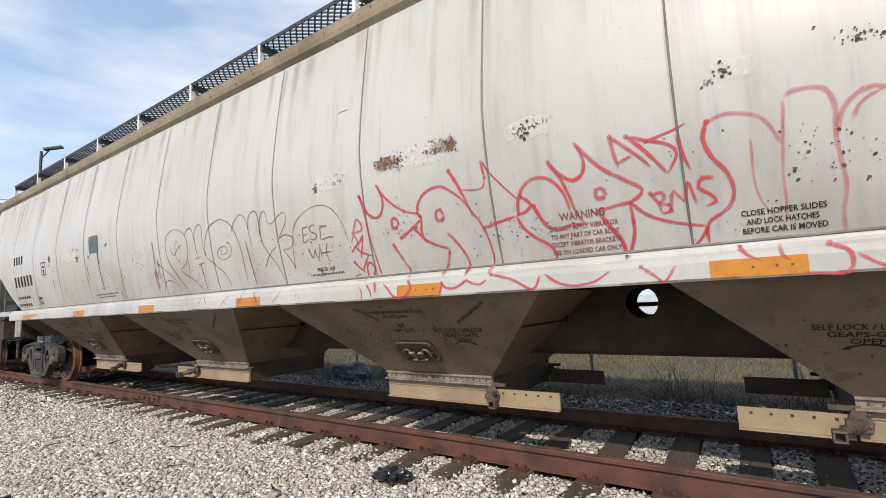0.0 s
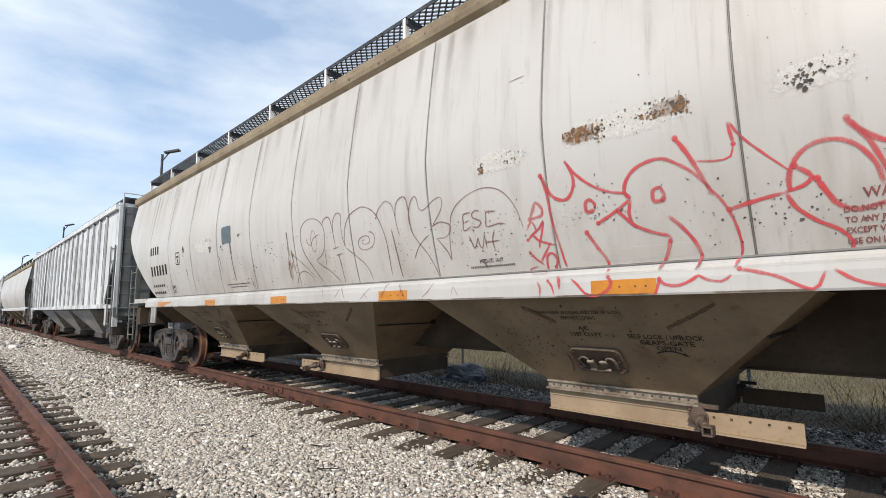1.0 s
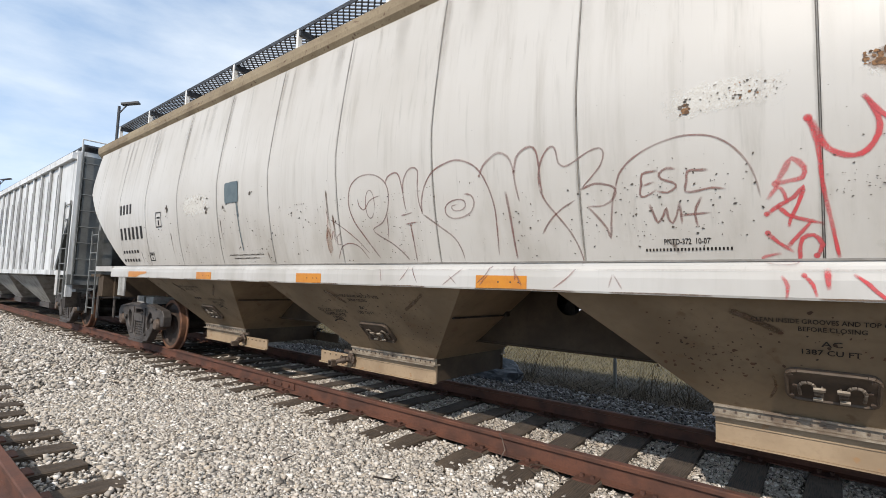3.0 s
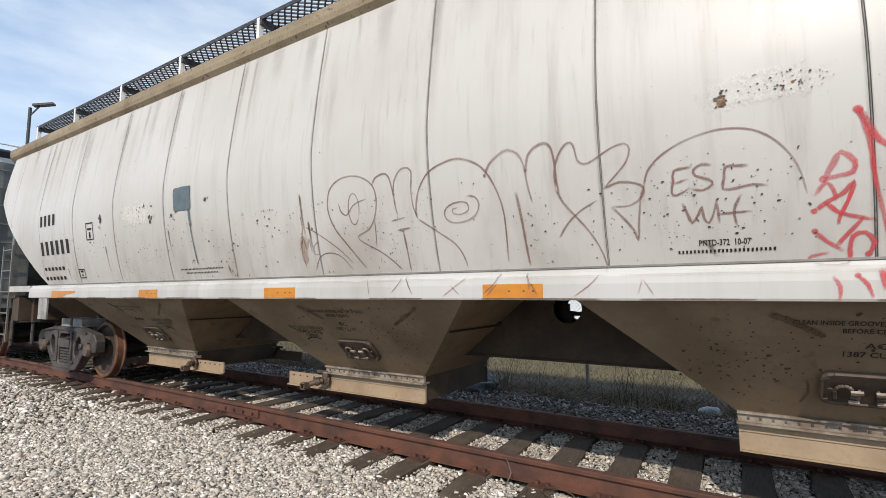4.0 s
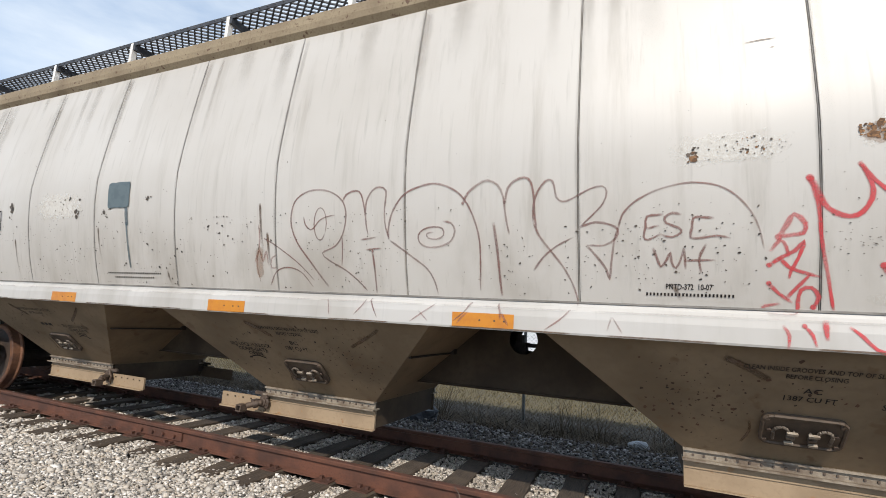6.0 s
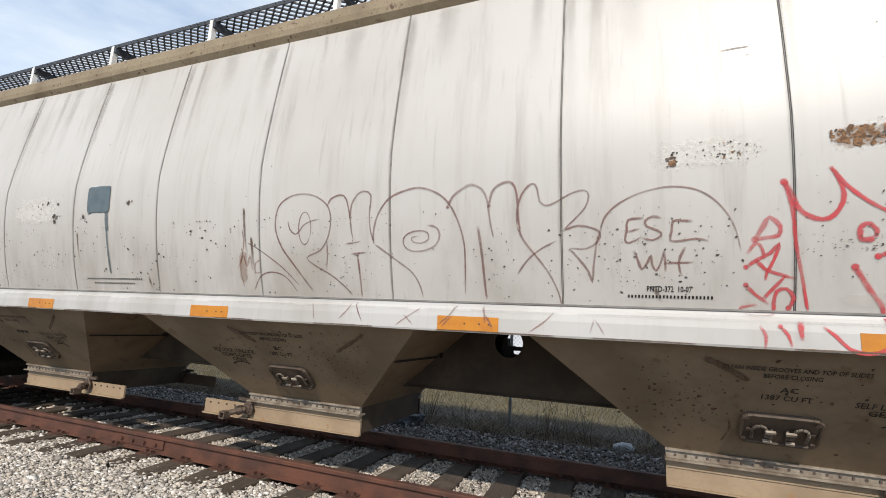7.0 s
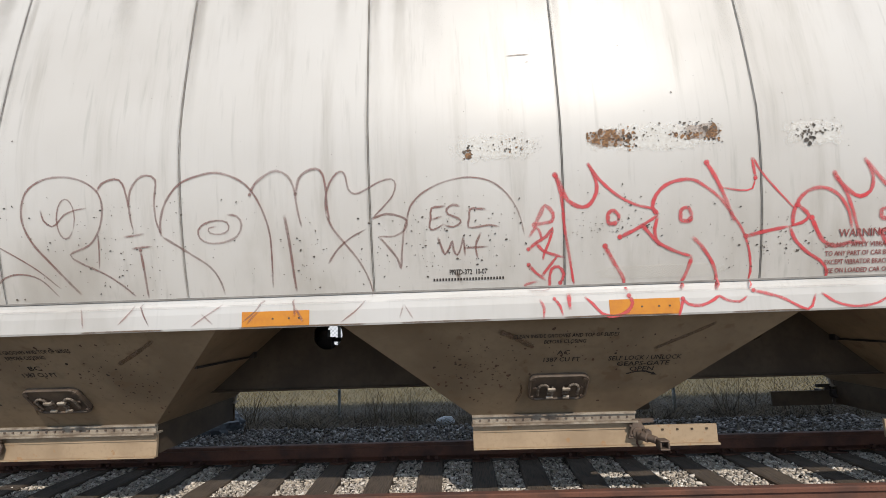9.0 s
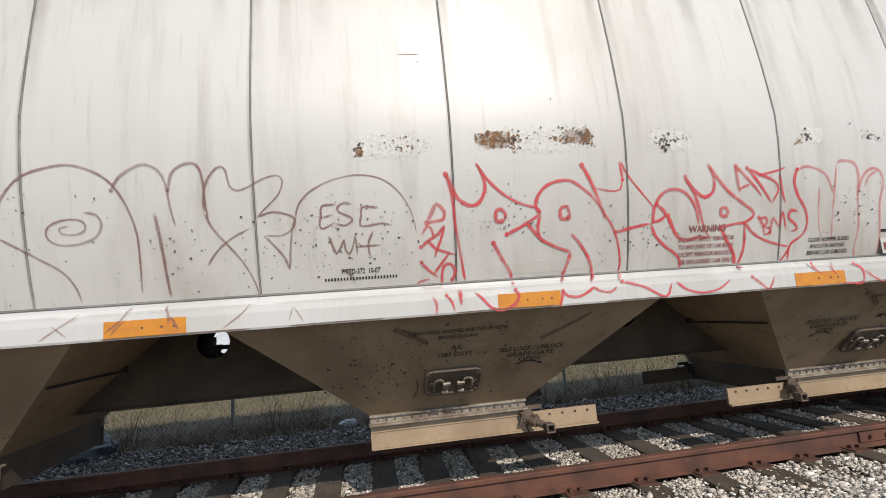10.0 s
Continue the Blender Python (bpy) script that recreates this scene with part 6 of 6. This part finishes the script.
for m_, n_, x0, x1, z0, z1, size in (
        (RUST_CHIP, 14, -3.445, -3.395, 2.535, 2.60, 0.0075), (DARK_CHIP, 9, -3.445, -3.395, 2.57, 2.62, 0.007),
        (DARK_CHIP, 60, -3.34, -2.95, 2.53, 2.67, 0.0036), (RUST_CHIP, 12, -3.3, -3.0, 2.54, 2.66, 0.004),
        (RUST_CHIP, 130, -2.65, -2.42, 2.585, 2.68, 0.0085), (RUST_CHIP, 40, -2.45, -2.32, 2.55, 2.70, 0.006),
        (DARK_CHIP, 22, -2.48, -2.33, 2.56, 2.69, 0.0065), (RUST_CHIP, 46, -2.14, -1.90, 2.61, 2.655, 0.0065),
        (RUST_CHIP, 60, -1.92, -1.81, 2.59, 2.70, 0.0085), (DARK_CHIP, 26, -1.92, -1.80, 2.57, 2.72, 0.006),
        (DARK_CHIP, 60, -2.45, -1.85, 2.54, 2.72, 0.0036), (DARK_CHIP, 30, -2.10, -1.85, 2.65, 2.74, 0.0045),
        (DARK_CHIP, 34, -1.33, -1.22, 2.54, 2.66, 0.0075), (DARK_CHIP, 44, -1.36, -1.02, 2.58, 2.70, 0.0042),
        (DARK_CHIP, 20, -0.11, -0.01, 2.58, 2.69, 0.007), (RUST_CHIP, 10, -0.18, -0.11, 2.56, 2.62, 0.006),
        (DARK_CHIP, 34, 0.40, 0.64, 2.57, 2.67, 0.005), (DARK_CHIP, 12, -10.73, -10.65, 2.42, 2.64, 0.014),
        (DARK_CHIP, 20, -10.0, -9.3, 2.42, 2.70, 0.008), (DARK_CHIP, 10, -9.45, -9.25, 2.40, 2.50, 0.015),
        (DARK_CHIP, 10, -8.98, -8.80, 2.40, 2.52, 0.011), (DARK_CHIP, 7, -8.28, -8.14, 2.53, 2.62, 0.012)):
    chip_field(m_, n_, x0, x1, z0, z1, size, "flaked chips in the white paint", tall=0.9)
CHIPPED = "small dark chips in the white paint"
chip_field(DARK_CHIP, 420, -12.6, -0.1, 1.74, 2.34, 0.0040, CHIPPED, clumps=90, tall=0.6)
chip_field(DARK_CHIP, 240, -12.4, -6.4, 1.74, 2.35, 0.0065, CHIPPED, clumps=70, tall=0.7)
chip_field(DARK_CHIP, 100, -12.0, 0.6, 2.3, 3.3, 0.0032, CHIPPED, even=True)
chip_field(DARK_CHIP, 170, -4.15, -3.05, 1.78, 2.30, 0.0042, CHIPPED, tall=0.6)
chip_field(DARK_CHIP, 70, -2.86, -2.2, 2.0, 2.14, 0.0042, CHIPPED, tall=0.5)
chip_field(DARK_CHIP, 50, -2.80, -2.1, 1.9, 2.35, 0.0038, CHIPPED, tall=0.6)
chip_field(DARK_CHIP, 80, -1.95, -1.0, 1.76, 2.05, 0.0042, CHIPPED, tall=0.6)
chip_field(DARK_CHIP, 70, 0.0, 0.7, 1.85, 2.35, 0.0046, CHIPPED)
chip_field(DARK_CHIP, 90, -6.4, -5.3, 1.76, 2.4, 0.0042, CHIPPED, tall=0.6)
patch("blue_patch", TEALP, -8.87, -8.48, 2.47, 2.78, 0.0125, "slate blue painted-over patch", 7.0)
stroke("teal", 0.055, [(-8.55, 2.52), (-8.54, 2.40), (-8.53, 2.30)], label="slate blue paint drip")
stroke("teal", 0.03, [(-8.54, 2.34), (-8.52, 2.10), (-8.50, 1.88)], label="slate blue paint drip")
patch("pale_smear", SMEAR, -2.78, -1.6, 1.72, 1.84, 0.0092, "pale buffed smear")
patch("rust_patch", RUSTFILM, -6.83, -6.69, 1.72, 2.18, 0.0095, "rust streak running down a seam", 1.4)
for x, z0, z1 in ((-6.74, 2.45, 1.9), (-6.66, 2.2, 1.72), (-7.95, 1.86, 1.71), (-9.0, 2.3, 1.9), (-3.52, 1.83, 1.72), (-10.6, 2.2, 1.72), (-11.9, 1.95, 1.71)):
    stroke("stain", 0.035, [(x, z0), (x + 0.015, (z0 + z1) / 2), (x + 0.05, z1)], label="brown run-off stain", name="stain_streak", fade=True)
rr = random.Random(5)
for i in range(36):
    x = -13.6 + 0.46 * i + rr.uniform(-0.15, 0.15)
    z1 = rr.uniform(2.4, 3.8)
    stroke("grime", rr.uniform(0.05, 0.24), [(x, 4.06), (x + rr.uniform(-0.02, 0.02), (4.06 + z1) / 2), (x + rr.uniform(-0.03, 0.03), z1)], label="grey rain streak", name="stain_streak", fade=True)


for x in SEAMS:
    if -13.5 < x < 1.5:
        low = 1.72 if x > -12.7 else 3.0
        stroke("seamdirt", rr.uniform(0.03, 0.05), [(x, 4.06), (x + 0.004, 3.4), (x - 0.004, 2.9), (x, low)], label="grey dirt along a weld seam", name="stain_streak")
        stroke("grime", rr.uniform(0.06, 0.12), [(x + 0.05, 4.06), (x + 0.045, 3.2), (x + 0.05, rr.uniform(2.0, 2.8))], label="grey rain streak", name="stain_streak", fade=True)


for i in range(15):
    x = -12.4 + 1.05 * i
    stroke("seamdirt", 0.014, [(x, 1.650), (x + 0.5, 1.651), (x + rr.uniform(0.8, 1.1), 1.650)], label="dirt along the sill's crease", name="stain_streak")
    stroke("stain", 0.012, [(x + 0.1, 1.505), (x + 0.4, 1.507), (x + rr.uniform(0.5, 0.95), 1.505)], label="rust along the sill's lower edge", name="stain_streak")


def lettering(text, x0, x1, z, h, mat=LETTER, put=on_side, label=""):
    """Stencilled words between x0 and x1, their middle at height z."""
    cu = bpy.data.curves.new("words", "FONT")
    cu.body, cu.resolution_u, cu.offset = text, 2, 0.012
    tmp = new("words", cu)
    me = bpy.data.meshes.new_from_object(tmp)
    bpy.data.objects.remove(tmp)
    vs = [v.co.copy() for v in me.vertices]
    ax, bx = min(v.x for v in vs), max(v.x for v in vs)
    az, bz = min(v.y for v in vs), max(v.y for v in vs)
    verts = [put(x0 + (v.x - ax) / (bx - ax) * (x1 - x0), z + ((v.y - az) / (bz - az) - 0.5) * h, 0.0095) for v in vs]
    link_mesh("lettering", verts, [tuple(p.vertices) for p in me.polygons], mat, label or "stencilled lettering")
    bpy.data.meshes.remove(me)


def bar(x0, x1, z0, z1, mat=LETTER, put=on_side, name="lettering_bar"):
    link_mesh(name, [put(x, z, 0.0095) for x, z in ((x0, z0), (x1, z0), (x1, z1), (x0, z1))], [(0, 1, 2, 3)], mat)


def bars(x0, x1, z, h, n, mat=LETTER, put=on_side, gap=0.28):
    w = (x1 - x0) / n
    for i in range(n):
        bar(x0 + w * (i + gap / 2), x0 + w * (i + 1 - gap / 2), z - h / 2, z + h / 2, mat, put)


lettering("PNTD-372  10-07", -3.568, -3.324, 1.82, 0.034)
bars(-3.681, -3.211, 1.774, 0.017, 24, gap=0.5)
lettering("WARNING", -1.09, -0.79, 1.978, 0.050, LETTER_RED)
for i, words in enumerate(("DO NOT APPLY VIBRATOR", "TO ANY PART OF CAR BODY", "EXCEPT VIBRATOR BRACKETS", "USE ON LOADED CAR ONLY")):
    lettering(words, -1.17, -0.715, 1.905 - 0.053 * i, 0.031, LETTER_RED)
for i, (words, a, b) in enumerate((("CLOSE HOPPER SLIDES", -0.065, 0.306), ("AND LOCK HATCHES", -0.045, 0.272), ("BEFORE CAR IS MOVED", -0.066, 0.304))):
    lettering(words, a, b, 1.853 - 0.048 * i, 0.031)
bars(-12.80, -12.17, 2.70, 0.17, 4, gap=0.5)
bars(-12.83, -11.70, 2.27, 0.21, 6, gap=0.5)
bars(-12.80, -12.0, 1.952, 0.05, 6, gap=0.45)
bars(-12.82, -12.03, 1.806, 0.05, 6, gap=0.45)
for a, b, c, d in ((-11.14, -10.92, 2.31, 2.55), (-11.555, -11.365, 1.785, 1.92)):
    for q in ((a, b, c, c + 0.014), (a, b, d - 0.014, d), (a, a + 0.014, c + 0.016, d - 0.016), (b - 0.014, b, c + 0.016, d - 0.016)):
        bar(*q, name="stencil_box")
    bar(a + 0.05, b - 0.05, (c + d) / 2 + 0.02, (c + d) / 2 + 0.045)
    bar((a + b) / 2 - 0.02, (a + b) / 2 + 0.02, c + 0.03, (c + d) / 2 - 0.01)
bars(-8.877, -8.046, 1.832, 0.015, 30, gap=0.5)
bars(-8.771, -8.154, 1.79, 0.015, 22, gap=0.5)

# words on the sloping hopper sheets
for dx, mirrored, mark in ((0.0, False, "AC"), (-7.74, False, "A"), (0.0, True, "BC"), (7.61, True, "D")):
    base = -6.59 if mirrored else -2.80
    c = base + dx
    lettering("CLEAN INSIDE GROOVES AND TOP OF SLIDES", c - 0.355, c + 0.355, 1.385, 0.026, put=on_slope)
    lettering("BEFORE CLOSING", c - 0.142, c + 0.142, 1.343, 0.026, put=on_slope)
    if mark in ("AC", "BC"):
        lettering(mark, c - 0.045, c + 0.045, 1.262, 0.032, put=on_slope)
        lettering("1387 CU FT", c - 0.132, c + 0.124, 1.21, 0.032, put=on_slope)
    else:
        bars(c - 0.13, c + 0.12, 1.21, 0.03, 3, put=on_slope)
    s = c + (-0.57 if mirrored else 0.58)
    lettering("SELF LOCK / UNLOCK", s - 0.255, s + 0.255, 1.207, 0.034, put=on_slope)
    lettering("GEAPS-GATE", s - 0.185, s + 0.185, 1.163, 0.034, put=on_slope)
    lettering("OPEN", s - 0.085, s + 0.085, 1.121, 0.034, put=on_slope)
    g = -1 if mirrored else 1
    SPRAY["black"] = LETTER
    stroke("black", 0.010, [(s - 0.10 * g, 1.08), (s - 0.03 * g, 1.098), (s + 0.04 * g, 1.096), (s + 0.10 * g, 1.075)], on_slope, "stencilled arrow", "arrow")
    link_mesh("arrow_head", [on_slope(x, z, 0.0095) for x, z in ((s + 0.09 * g, 1.095), (s + 0.125 * g, 1.068), (s + 0.08 * g, 1.07))], [(0, 1, 2)], LETTER)
    # brown run-off and chips on the sheet
    stroke("stain", 0.045, [(c - 0.46, 1.43), (c - 0.34, 1.375), (c - 0.21, 1.305)], on_slope, "brown run-off stain", "stain_streak")
    stroke("stain", 0.02, [(c - 0.28, 1.03), (c - 0.27, 0.95), (c - 0.31, 0.86)], on_slope, "rust line beside the latch plate", "stain_streak")
    stroke("stain", 0.03, [(c + 0.98, 1.44), (c + 0.82, 1.36), (c + 0.62, 1.27)], on_slope, "brown run-off stain", "stain_streak")

for c, g in ((-2.80, 1), (-10.54, 1), (-6.59, -1), (1.02, -1)):
    for lo, hi, z0, z1, n_ in ((-0.95, -0.22, 0.86, 1.42, 120), (-0.55, 0.55, 1.12, 1.45, 40), (0.28, 0.95, 0.86, 1.42, 34)):
        chip_field(BROWN_CHIP, n_, *sorted((c + g * lo, c + g * hi)), z0, z1, 0.0055, "dark chips in the tan paint", on_slope)

# reflectors on the sill
for i, (a, b) in enumerate(((-9.79, -9.345), (-7.34, -6.895), (-4.932, -4.488), (-2.559, -2.115), (-0.245, 0.20))):
    bm = B((a, b, 3.0635, 3.0657, 1.506, 1.606))
    strip_ = part("reflector", bm, ORANGE, near_car, "faded orange reflective strip")
    for f in (0.46, 0.70, 0.85):
        x = a + (b - a) * f
        part("rivet", B((x - 0.006, x + 0.006, 3.060, 3.0634, 1.552, 1.563)), CAPSTAN, strip_)
link_mesh("reflector", [on_side(x, z, 0.004) for x, z in ((-12.5, 1.51), (-12.1, 1.512), (-11.95, 1.55), (-11.66, 1.575), (-11.66, 1.606), (-12.5, 1.606))], [(0, 1, 2, 3, 4, 5)], ORANGE, "orange reflective strip, half peeled off")
part("placard", B((0.604, 0.72, 3.075, 3.079, 1.715, 1.835)), SILL, near_car, "white paper placard in a holder")
part("placard_mark", B((0.625, 0.70, 3.071, 3.075, 1.74, 1.80)), LETTER_RED, near_car, "red mark")
bar(0.604, 0.68, 1.885, 1.905)
stroke("stain", 0.008, [(-3.14, 3.254), (-3.06, 3.258), (-2.98, 3.257)], label="thin scratch in the paint", name="scratch")
stroke("stain", 0.006, [(-3.02, 3.20), (-2.99, 3.20)], label="thin scratch in the paint", name="scratch")
